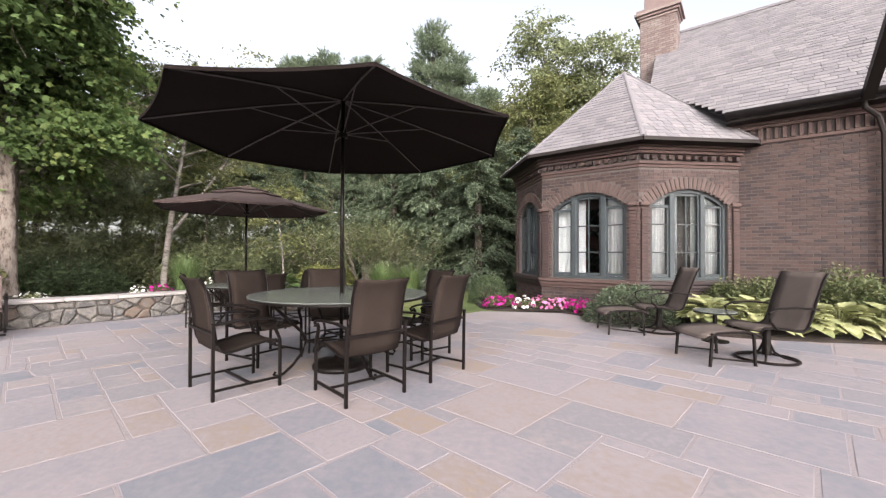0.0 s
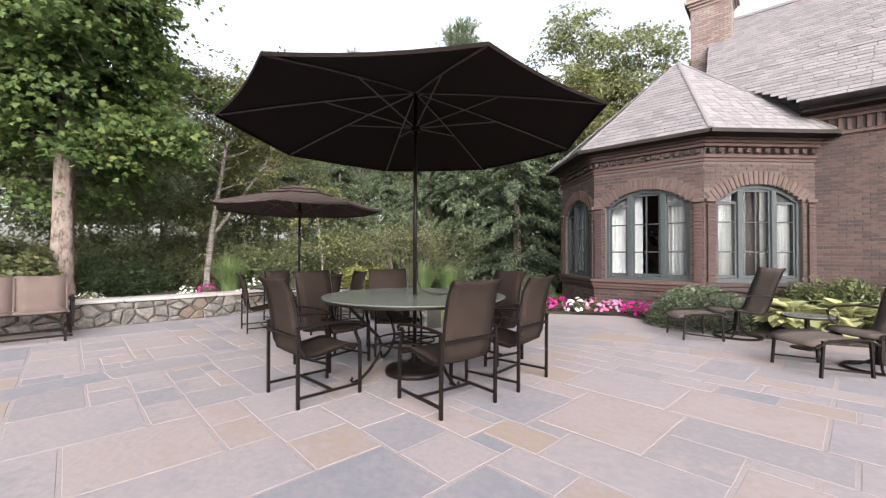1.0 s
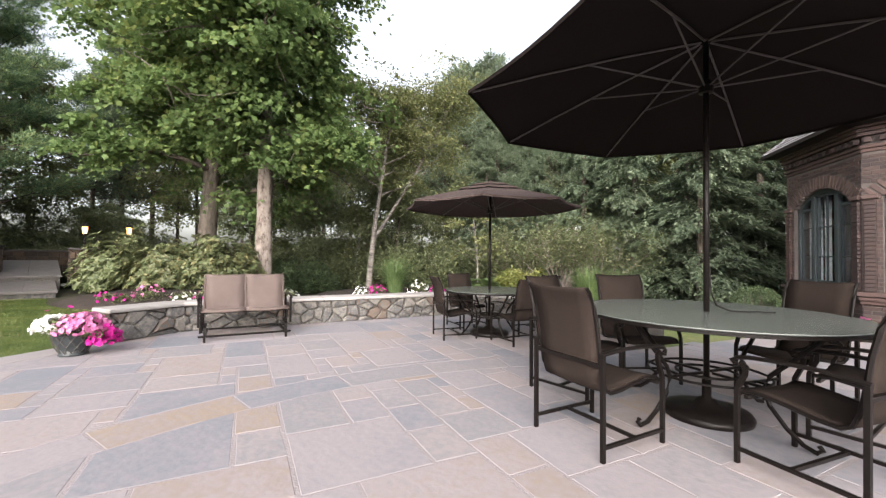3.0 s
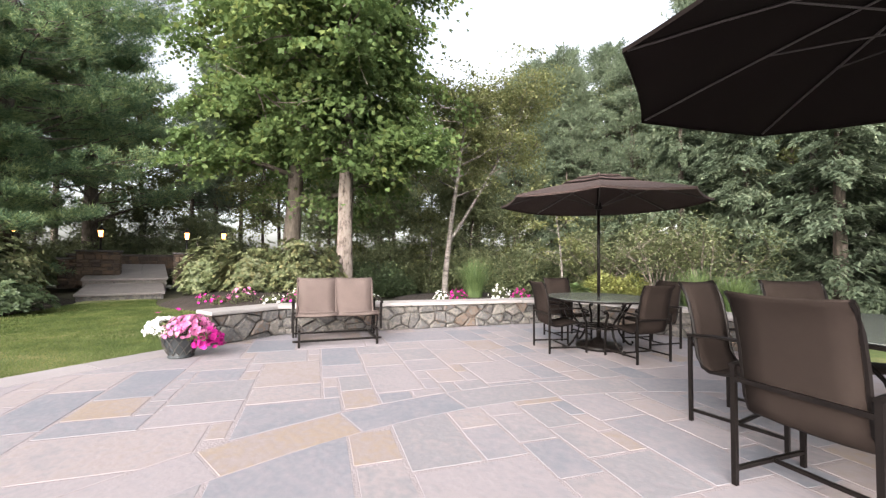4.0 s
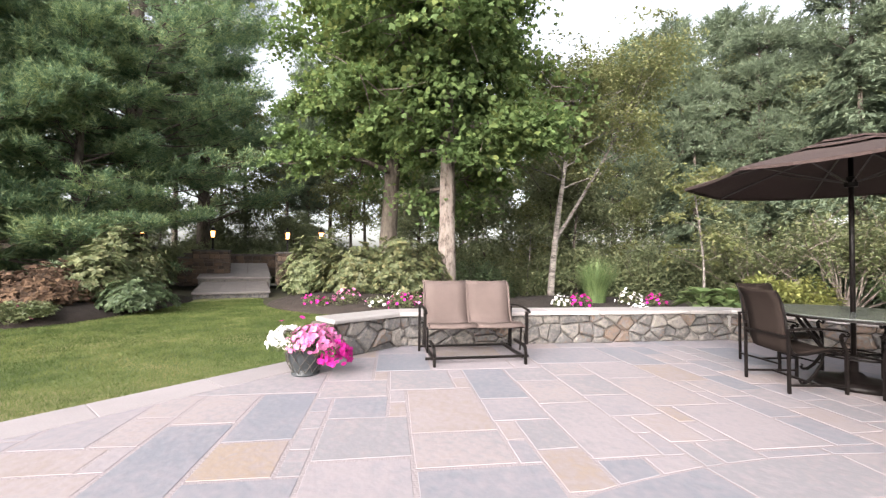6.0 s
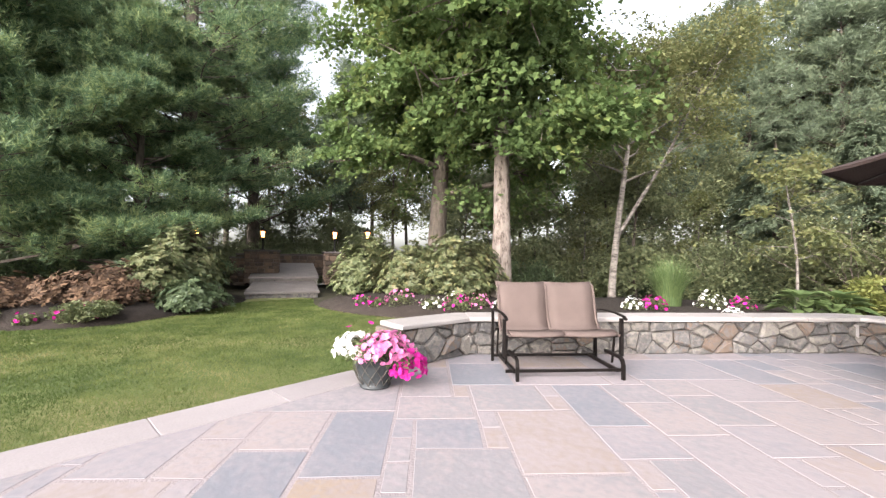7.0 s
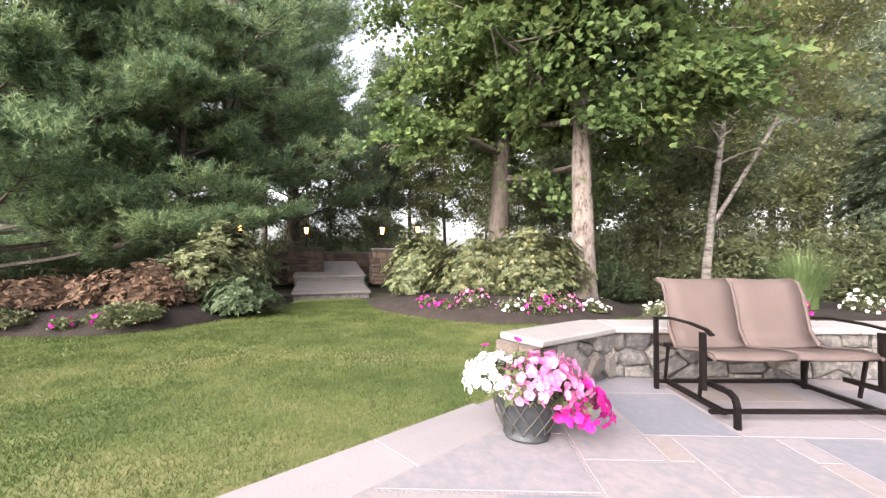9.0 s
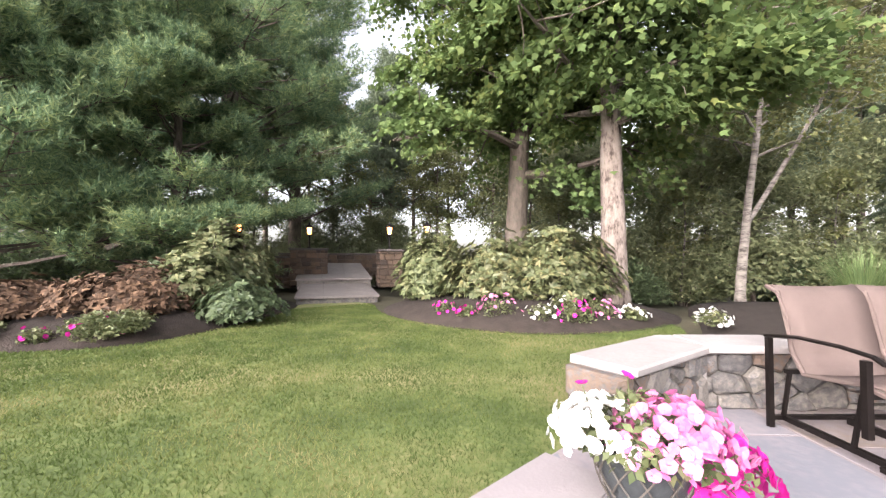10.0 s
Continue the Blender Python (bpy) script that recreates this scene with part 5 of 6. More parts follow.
        tagged(c, "", "curtain", "bay window curtains")


for k, (a, b) in enumerate(zip(V, V[1:])):
    bay_facet(a, b, k)

# the room behind the bay
bm = bmesh.new()
room = [(V[0].x + 0.5, V[0].y + 0.1), (V[3].x - 0.1, V[3].y + 0.5), (V[3].x + 2.0, V[3].y + 4.0), (V[0].x + 2.0, V[0].y + 4.0)]
low = [bm.verts.new((x, y, 0.1)) for x, y in room]
high = [bm.verts.new((x, y, EAVE)) for x, y in room]
bm.faces.new(low)
bm.faces.new(high)
for i in (1, 2, 3):
    bm.faces.new((low[i], low[(i + 1) % 4], high[(i + 1) % 4], high[i]))
bmesh.ops.solidify(bm, geom=bm.faces[:], thickness=0.05)
tagged(part("room_shell", bm, M_ROOM, None, "dim red-walled room behind the bay windows"), "", "room", "", "structure")

# main wall
bm = bmesh.new()
m = (W0 + W1) / 2 + WN * 0.15
box(bm, ((W1 - W0).length, 0.3, 4.05), at(m.x, m.y, 2.025, rz=-34))
part("main_wall", bm, M_BRICKJOINT, house)
C, U, W, N = courses(V[3] - WD * 0.1, V[3] + WD * 4.2, 0.0, 3.55, seed=9)
slabs("brick_field", C, U, W, N, M_BRICKREST, house, "weathered red-brown bricks of the main wall", "stuff")
bm = bmesh.new()
for z, h, o in ((3.50, 0.06, 0.03), (3.80, 0.06, 0.06), (3.865, 0.06, 0.09)):
    p = V[3] + WD * 2.5 - WN * (o / 2 - 0.02)
    box(bm, (6.0, 0.08 + o, h), at(p.x, p.y, z + h / 2, rz=-34))
part("cornice", bm, M_ARCHBRICK, house, "brick cornice under the gutter")
db = bmesh.new()
box(db, (0.065, 0.08, 0.23), Matrix(), 0.005)
dme = mesh_of("dentil", db, M_ARCHBRICK)
for i in range(44):
    o = new("dentil", dme)
    o.parent = house
    p = V[3] + WD * (-0.15 + 0.125 * i) - WN * 0.02
    o.matrix_basis = at(p.x, p.y, 3.68, rz=-34)


def slate_rows(name, e0, e1, r0, r1, exposure, width, seed, mat, label, single=False):
    """Slates in courses on a roof plane from the eave e0-e1 to the top r0-r1 (r0 may equal r1)."""
    rng = random.Random(seed)
    e0, e1, r0, r1 = (Vector(p) for p in (e0, e1, r0, r1))
    slope = ((r0 + r1) / 2 - (e0 + e1) / 2)
    run = (e1 - e0).normalized()
    nrm = run.cross(slope).normalized()
    if nrm.z < 0:
        nrm = -nrm
    up = nrm.cross(run).normalized()
    if up.z < 0:
        up = -up
    height = slope.dot(up)
    C, U, W, N = [], [], [], []
    rows = int(height / exposure)
    for i in range(rows):
        t = i * exposure / height
        a, b = e0.lerp(r0, t + 0.5 * exposure / height), e1.lerp(r1, t + 0.5 * exposure / height)
        length = (b - a).length
        u = -width * rng.random()
        while u < length:
            w = width * rng.uniform(0.75, 1.25)
            s0, s1 = max(0, u), min(length, u + w)
            if s1 - s0 > 0.03:
                c = a + run * (s0 + s1) / 2 + nrm * (0.012 + rng.uniform(0, 0.004)) + up * rng.uniform(-0.006, 0.006)
                C.append(tuple(c))
                U.append(tuple(run * ((s1 - s0) / 2 - 0.003)))
                W.append(tuple(up * exposure * 0.56 - nrm * 0.007))
                N.append(tuple(nrm * 0.007))
            u += w
    if single:
        pieces("slate", C, U, W, N, SLATE_ME, house)
    else:
        slabs(name, C, U, W, N, mat, house, label, "stuff", 0.985)
    bm = bmesh.new()
    loop = [e0, e1, r1, r0] if (r1 - r0).length > 0.01 else [e0, e1, r0]
    bm.faces.new([bm.verts.new(p - nrm * 0.07) for p in loop])
    bmesh.ops.solidify(bm, geom=bm.faces[:], thickness=0.05)
    part("roof_deck", bm, M_ROOFBASE, house)


OCT = [CENTRE + Vector((math.cos(radians(a)), math.sin(radians(a)))) * 3.16 for a in [-103.5 - 45 - 45 + 45 * k for k in range(6)]]
for k in range(5):
    slate_rows("slate_field", (*OCT[k], EAVE + 0.03), (*OCT[k + 1], EAVE + 0.03), (*PEAK, APEX), (*PEAK, APEX), 0.15, 0.22, k, M_SLATE, "grey-lilac roof slates of the bay", k in (2, 3))
for k in range(6):
    bm = bmesh.new()
    sweep(bm, [(*OCT[k], EAVE + 0.055), (*PEAK, APEX + 0.03)], [0.045, 0.045], 6, 0.5)
    part("hip_cap", bm, M_SLATE, house)
    if k < 5:
        bm = bmesh.new()
        d, nrm, ang = frame_of(OCT[k], OCT[k + 1])
        q = (OCT[k] + OCT[k + 1]) / 2
        box(bm, ((OCT[k + 1] - OCT[k]).length, 0.09, 0.07), at(q.x, q.y, EAVE, rz=ang))
        q2 = q - nrm * 0.16
        box(bm, ((OCT[k + 1] - OCT[k]).length - 0.05, 0.30, 0.03), at(q2.x, q2.y, EAVE - 0.02, rz=ang))
        part("eave_board", bm, M_METALTRIM, house)

RIDGE = 8.68


def on_roof(along, back):
    """A point of the main roof plane, measured from the bay's corner along the wall and back from it."""
    q = V[3] + WD * along + WN * back
    return (q.x, q.y, 4.12 + (RIDGE - 4.12) * (back + 0.42) / 5.42)


r0, r1 = V[3] - WD * 2.25 + WN * 5, V[3] + WD * 9 + WN * 5
slate_rows("slate_field", on_roof(-0.2, -0.42), on_roof(9, -0.42), on_roof(-1.9, 1.3), on_roof(9, 1.3), 0.17, 0.25, 31, M_SLATE, "grey-lilac roof slates above the main eave")
slate_rows("slate_field", on_roof(-1.9, 1.3), on_roof(9, 1.3), on_roof(-2.25, 5), on_roof(9, 5), 0.17, 0.25, 32, M_SLATE, "grey-lilac roof slates of the main roof")
bm = bmesh.new()
p0, p1 = V[3] - WD * 0.22 - WN * 0.48, V[3] + WD * 9 - WN * 0.48
sweep(bm, [(*p0, 4.06), (*p1, 4.06)], 0.075, 10)
part("gutter", bm, M_METALTRIM, house, "dark metal gutter", True)
bm = bmesh.new()
q = V[3] + WD * 4.4 - WN * 0.2
box(bm, (9.2, 0.40, 0.05), at(q.x, q.y, 3.96, rz=-34))
part("soffit", bm, M_METALTRIM, house)
# back slope and gable
bm = bmesh.new()
g = [(*(W0 + WN * 0.2), 3.9), (*(W0 + WN * 5), 8.55), (*(W0 + WN * 10), 3.9), (*(W0 + WN * 10), 0.0), (*(W0 + WN * 0.2), 0.0)]
bm.faces.new([bm.verts.new(p) for p in g])
bmesh.ops.solidify(bm, geom=bm.faces[:], thickness=0.2)
part("gable_wall", bm, M_BRICKREST, house)
bm = bmesh.new()
back = [(*r0, RIDGE), (*r1, RIDGE), (*(r1 + WN * 5.4), 4.1), (*(r0 + WN * 5.4), 4.1)]
bm.faces.new([bm.verts.new(p) for p in back])
bmesh.ops.solidify(bm, geom=bm.faces[:], thickness=0.1)
part("back_roof", bm, M_SLATE, house)
bm = bmesh.new()
sweep(bm, [(*r0, RIDGE + 0.03), (*r1, RIDGE + 0.03)], 0.07, 6)
part("ridge_cap", bm, M_SLATE, house)
# wing gable trim at the far side and its downpipe
bm = bmesh.new()
a = V[3] + WD * 1.78 - WN * 0.5
b = a - WN * 1.9
sweep(bm, [(a.x, a.y, 3.98), (b.x, b.y, 4.78)], 0.11, 4)
part("rake_board", bm, M_METALTRIM, house)
bm = bmesh.new()
sweep(bm, [(a.x + 0.05, a.y + 0.12, 4.0), (a.x + 0.10, a.y + 0.15, 3.85), (a.x + 0.35, a.y + 0.18, 3.70), (a.x + 0.42, a.y + 0.16, 3.4), (a.x + 0.42, a.y + 0.16, 0.0)], 0.045, 8)
part("downpipe", bm, M_METALTRIM, house, "dark metal downpipe")
# chimney
CH = Vector((6.62, 12.82))
bm = bmesh.new()
box(bm, (1.0, 0.78, 8.9), at(CH.x, CH.y, 4.45, rz=-34))
part("chimney", bm, M_BRICKJOINT, house)
CC, UU, WW, NN = [], [], [], []
for face in range(4):
    ang = radians(-34 + 90 * face)
    d = Vector((math.cos(ang), math.sin(ang)))
    nrm = Vector((d.y, -d.x))
    hw, off = (0.5, 0.39) if face % 2 == 0 else (0.39, 0.5)
    a, b = CH - d * hw + nrm * off, CH + d * hw + nrm * off
    q = courses(a, b, 3.8, 8.9, seed=face)
    CC += q[0]
    UU += q[1]
    WW += q[2]
    NN += q[3]
slabs("chimney_bricks", CC, UU, WW, NN, M_WASHED, house, "pale-washed chimney bricks", "stuff")
bm = bmesh.new()
for z, o in ((8.72, 0.04), (8.80, 0.09), (8.88, 0.15), (8.98, 0.10)):
    box(bm, (1.0 + 2 * o, 0.78 + 2 * o, 0.085), at(CH.x, CH.y, z, rz=-34), 0.008)
box(bm, (0.8, 0.6, 0.9), at(CH.x, CH.y, 9.45, rz=-34), 0.01)
part("chimney_cap", bm, M_WASHED, house)


# ---- steps, pillars and lanterns at the end of the lawn ----
SA = math.degrees(math.atan2(0.36, -0.93)) - 90
SP = at(-15.75, 5.3, 0, rz=SA)


def rubble_block(root, m, size, seed):
    """A pier or low wall faced with rough stones."""
    rng = random.Random(seed)
    bm = bmesh.new()
    box(bm, (size[0] - 0.06, size[1] - 0.06, size[2]), m @ at(0, 0, size[2] / 2))
    part("core", bm, M_BRICKJOINT, root)
    z = 0.0
    while z < size[2] - 0.03:
        h = min(rng.uniform(0.10, 0.2), size[2] - z)
        for side in range(4):
            w = size[0] if side % 2 == 0 else size[1]
            o = size[1] if side % 2 == 0 else size[0]
            u = -w / 2
            while u < w / 2 - 0.02:
                l = min(rng.uniform(0.14, 0.36), w / 2 - u)
                b = bmesh.new()
                box(b, (l * 0.96, 0.08, h * 0.94), Matrix(), 0.018)
                s = part("stone", b, M_TERRACESHADE, root)
                s.matrix_basis = m @ pose(0, 0, 0, 0, 0, 90 * side) @ at(u + l / 2, -o / 2 + 0.02, z + h / 2)
                u += l
        z += h
    b = bmesh.new()
    box(b, (size[0] + 0.1, size[1] + 0.1, 0.06), m @ at(0, 0, size[2] + 0.03), 0.012)
    part("cap_slab", b, M_PIERCAP, root)


steps = thing("garden_steps", "two broad bluestone garden steps rising from the lawn", "steps", kind="structure")
for k, (y0, y1, z0, z1, w) in enumerate(((0.0, 2.9, 0.17, 0.30, 2.0), (2.8, 7.0, 0.46, 0.90, 2.3))):
    bm = bmesh.new()
    n = 3
    for i in range(n):
        v = []
        x0, x1 = -w / 2 + w * i / n + 0.004, -w / 2 + w * (i + 1) / n - 0.004
        for (x, y, z) in ((x0, y0, z0), (x1, y0, z0), (x1, y1, z1), (x0, y1, z1)):
            v.append(bm.verts.new((x, y, z)))
        lo = [bm.verts.new((p.co.x, p.co.y, p.co.z - 0.06)) for p in v]
        bm.faces.new(v)
        bm.faces.new(lo[::-1])
        for q in range(4):
            bm.faces.new((lo[q], lo[(q + 1) % 4], v[(q + 1) % 4], v[q]))
    t = part("tread", bm, M_TREAD, steps)
    t.matrix_basis = SP
    bm = bmesh.new()
    box(bm, (w - 0.08, y1 - y0 - 0.06, z0), at(0, (y0 + y1) / 2 + 0.03, (z0 - 0.062) / 2 - 0.0))
    r = part("riser", bm, M_STONE, steps)
    r.matrix_basis = SP

pier_wall = thing("terrace_wall", "low rubble stone wall and piers beside the garden steps", "wall", kind="structure")
LAMPS = [(-19.9, 6.05, 1.72), (-17.5, 7.75, 1.66), (-16.5, 8.5, 1.66), (-20.9, 4.1, 1.80)]
POST = 0.30
for i, (x, y, z) in enumerate(LAMPS):
    rubble_block(pier_wall, at(x, y, 0.2, rz=SA), (1.15 if i == 0 else 0.7, 0.8, z - POST - 0.26), i)
rubble_block(pier_wall, SP @ at(-1.6, 5.2, 0.1), (0.5, 2.2, 1.0), 7)
rubble_block(pier_wall, SP @ at(0.2, 7.6, 0.3), (4.5, 0.45, 0.95), 8)


def lantern(x, y, z):
    l = thing("garden_lantern", "lit bronze lantern on a post above a stone pier", "lantern", "lanterns on the piers", m=at(x, y, z, rz=SA))
    bm = bmesh.new()
    lathe(bm, [(0.0, -POST), (0.09, -POST), (0.085, 0.02 - POST), (0.03, 0.05 - POST), (0.03, 0.12), (0.085, 0.15), (0.09, 0.17), (0.0, 0.17)], 12)
    part("foot", bm, M_BRONZE, l)
    for k in range(4):
        a = radians(45 + 90 * k)
        bm = bmesh.new()
        bar(bm, (math.cos(a) * 0.085, math.sin(a) * 0.085, 0.165), (math.cos(a) * 0.12, math.sin(a) * 0.12, 0.41), 0.014)
        part("cage_bar", bm, M_BRONZE, l)
    bm = bmesh.new()
    lathe(bm, [(0.0, 0.17), (0.05, 0.17), (0.085, 0.40), (0.0, 0.40)], 8)
    part("glass", bm, M_LAMPGLOW, l, "glowing amber glass")
    bm = bmesh.new()
    lathe(bm, [(0.0, 0.40), (0.15, 0.405), (0.14, 0.43), (0.06, 0.49), (0.025, 0.53), (0.02, 0.57), (0.0, 0.58)], 8)
    part("roof", bm, M_BRONZE, l)


for x, y, z in LAMPS:
    lantern(x, y, z)

# ---- planting beds ----
sheet("bed_house", smooth_poly([(0.75, 9.0), (1.3, 8.62), (2.6, 8.55), (3.0, 7.4), (3.9, 6.35), (4.9, 5.9), (6.5, 5.75), (9.2, 5.2), (9.4, 7.0), (6.4, 8.6), (4.0, 8.3), (2.2, 9.6), (1.2, 11.8), (0.6, 11.2)], 2), 0.02, 0.1, M_MULCH, "dark mulch bed along the brick bay", 0.03, "bed")
sheet("bed_lawn_left", smooth_poly([(-12.8, 1.3), (-13.4, 2.5), (-15.0, 4.0), (-16.4, 4.6), (-19.5, 4.4), (-21, 1), (-19, -4.5), (-15.2, -3.6), (-13.6, -0.3)], 2), -0.01, 0.2, M_MULCH, "mulched bed under the pines", 0.45, "bed")
sheet("bed_maple", smooth_poly([(-14.6, 5.9), (-13.2, 5.15), (-11.5, 5.15), (-10.0, 5.9), (-9.3, 7.6), (-9.5, 9.4), (-11, 10.5), (-14.5, 10.5), (-16, 8)], 2), -0.01, 0.2, M_MULCH, "mulched bed round the maple trunks", 0.38, "bed")
sheet("bed_wall", smooth_poly([(-8.0, 5.2), (-4.5, 8.9), (-2.6, 8.9), (-2.4, 12.5), (-5, 14.2), (-9.5, 13.4), (-10.3, 11), (-9.0, 8.6)], 2), 0.06, 0.4, M_MULCH, "planting bed behind the seat wall", 0.12, "bed")

# hostas and shrubs by the house
rng0 = random.Random(4)


def hosta(x, y, r, h, seed, mat, label, z=0.03, size=0.30):
    rng = np.random.default_rng(seed)
    root = thing("hosta", label, "plant", "hostas", m=at(x, y, z))
    n = 60
    out = []
    for i in range(n):
        a = rng.random() * 6.283
        f = 0.25 + 0.75 * rng.random() ** 0.7
        tilt = 0.9 - 1.15 * f
        d = Vector((math.cos(a), math.sin(a), tilt)).normalized()
        c = Vector((math.cos(a) * r * f * 0.8, math.sin(a) * r * f * 0.8, h * (1.0 - 0.75 * f * f)))
        s = Vector((-math.sin(a), math.cos(a), 0))
        u = d.cross(s)
        k = size * (0.7 + 0.5 * rng.random())
        tip = c + d * k * 0.62 - Vector((0, 0, 0.16 * k))
        base = c - d * k * 0.45
        mid = c - Vector((0, 0, 0.05 * k))
        l, rr = c + s * k * 0.36 + Vector((0, 0, 0.05 * k)), c - s * k * 0.36 + Vector((0, 0, 0.05 * k))
        l2, r2 = c + s * k * 0.25 + d * k * 0.33 - Vector((0, 0, 0.04 * k)), c - s * k * 0.25 + d * k * 0.33 - Vector((0, 0, 0.04 * k))
        out.append((base, l, l2, tip, r2, rr, mid))
    bm = bmesh.new()
    for base, l, l2, tip, r2, rr, mid in out:
        v = [bm.verts.new(p) for p in (base, l, l2, tip, r2, rr, mid)]
        for q in ((0, 6, 1), (1, 6, 2), (2, 6, 3), (3, 6, 4), (4, 6, 5), (5, 6, 0)):
            bm.faces.new([v[i] for i in q])
        sweep(bm, [(0, 0, 0), base], 0.006, 3, cap=False)
    me = bpy.data.meshes.new("leaves_hosta")
    bm.to_mesh(me)
    bm.free()
    me.materials.append(mat)
    o = new("foliage", me)
    o.parent = root


for i, (x, y) in enumerate(((4.55, 6.75), (5.05, 6.40), (5.6, 6.25), (5.35, 6.85), (6.15, 6.25), (4.75, 7.2), (6.6, 6.0))):
    hosta(x, y, 0.52, 0.50, 40 + i, M_HOSTA, "yellow-green variegated hosta with broad leaves")
for i, (x, y, z) in enumerate(((-5.35, 11.0, 0.12), (-4.9, 11.3, 0.12))):
    hosta(x, y, 0.55, 0.5, 60 + i, M_REED, "blue-green hosta behind the seat wall", z)
shrub("shrub", 1, 0.9, 0.72, 0.70, 5200, 0.06, M_HEMLOCK, "low mounded variegated shrub below the bay", at(3.55, 7.45, 0.0), shell=0.7, lumpy=0.75)
shrub("shrub", 2, 0.9, 0.8, 1.10, 6000, 0.075, M_SHRUB, "glossy green shrub against the brick wall", at(5.7, 7.7, 0.0), shell=0.6)
shrub("shrub", 3, 1.0, 0.8, 1.15, 6000, 0.075, M_SHRUB, "glossy green shrub against the brick wall", at(6.9, 7.0, 0.0), shell=0.6)
shrub("shrub", 4, 0.9, 0.8, 0.85, 5200, 0.075, M_SHRUBDARK, "dark green leafy shrub beside the hostas", at(7.3, 6.1, 0.0), shell=0.6)
shrub("boxwood", 5, 0.55, 0.55, 0.70, 7000, 0.035, M_SHRUBDARK, "clipped round boxwood at the corner of the bay", at(1.05, 10.2, 0.0), shell=0.82, lumpy=0.9)
for i, (x, y, mat, lab) in enumerate(((1.12, 8.95, M_MAGENTA, "magenta"), (1.45, 9.15, M_MAGENTA, "magenta"), (1.75, 8.85, M_WHITE, "white"), (2.15, 8.95, M_PINK, "pink"), (2.5, 8.80, M_PINK, "pink"), (2.85, 8.55, M_MAGENTA, "magenta"), (3.0, 8.2, M_MAGENTA, "magenta"))):
    flower_clump("bedding_flowers", 70 + i, 0.26, 0.24, 260, 42, 0.075, mat, lab + " bedding flowers at the foot of the bay", at(x, y, 0.02), group="bedding flowers")

# beds across the lawn
rhododendron(11, 1.05, 1.0, 1.75, 300, 0.15, M_SHRUB, "tall leafy green rhododendron beside the steps", at(-15.5, 2.9, 0.1))
rhododendron(41, 0.8, 0.8, 1.35, 190, 0.14, M_SHRUB, "loose leafy rhododendron at the bed's edge", at(-14.7, 2.3, 0.1))
rhododendron(42, 0.7, 0.7, 1.25, 150, 0.14, M_SHRUBDARK, "dark leafy rhododendron below the pines", at(-16.4, 1.9, 0.15))
rhododendron(12, 0.85, 0.7, 0.62, 170, 0.12, M_SHRUBDARK, "low dark leafy shrub at the lawn edge", at(-13.9, 2.75, 0.05), "shrub")
rhododendron(13, 1.6, 1.3, 0.80, 420, 0.12, M_NEEDLES, "withered brown-leaved shrub under the pines", at(-15.0, 1.35, 0.15), "shrub")
rhododendron(14, 1.7, 1.5, 0.50, 420, 0.12, M_NEEDLES, "withered brown-leaved shrub under the pines", at(-15.4, -0.2, 0.2), "shrub")
shrub("shrub", 15, 0.6, 0.5, 0.35, 2200, 0.07, M_SHRUB, "low green ground cover at the bed edge", at(-13.4, 1.2, 0.1), shell=0.5)
shrub("shrub", 16, 0.6, 0.5, 0.30, 2000, 0.07, M_SHRUB, "low green ground cover at the bed edge", at(-14.1, -0.3, 0.08), shell=0.5)
rhododendron(17, 0.95, 0.95, 1.55, 280, 0.15, M_SHRUB, "bushy rhododendron with yellowing leaves by the maple", at(-13.7, 6.6, 0.1))
rhododendron(43, 0.7, 0.7, 1.95, 170, 0.15, M_SHRUB, "tall narrow rhododendron beside a lantern", at(-14.5, 7.4, 0.1))
rhododendron(18, 1.15, 1.1, 1.5, 330, 0.15, M_SHRUBMIX, "broad rhododendron with yellowing leaves before the maple trunk", at(-12.3, 7.2, 0.15))
rhododendron(44, 1.15, 1.1, 1.55, 330, 0.15, M_SHRUBMIX, "broad rhododendron beside the pale maple trunk", at(-11.2, 7.9, 0.15))
for i, (x, y, z, r, mat, lab) in enumerate(((-12.1, 5.75, 0.05, 0.26, M_MAGENTA, "magenta"), (-11.5, 5.75, 0.08, 0.22, M_MAGENTA, "magenta"), (-11.15, 6.1, 0.12, 0.36, M_PINK, "pink"), (-10.55, 6.45, 0.10, 0.28, M_WHITE, "white"), (-10.15, 6.75, 0.08, 0.32, M_MAGENTA, "magenta"), (-10.1, 7.3, 0.10, 0.32, M_PINK, "pink"), (-9.75, 7.75, 0.06, 0.26, M_WHITE, "white"), (-10.7, 7.2, 0.2, 0.25, M_WHITE, "white"), (-13.2, 1.0, 0.03, 0.28, M_MAGENTA, "magenta"), (-13.5, 0.45, 0.03, 0.2, M_MAGENTA, "magenta"))):
    flower_clump("bedding_flowers", 90 + i, r, r * 0.95, 300, int(24 * r / 0.3) if x > -12.5 else 7, 0.062, mat, lab + " bedding flowers in dark mulch", at(x, y, z), group="bedding flowers")
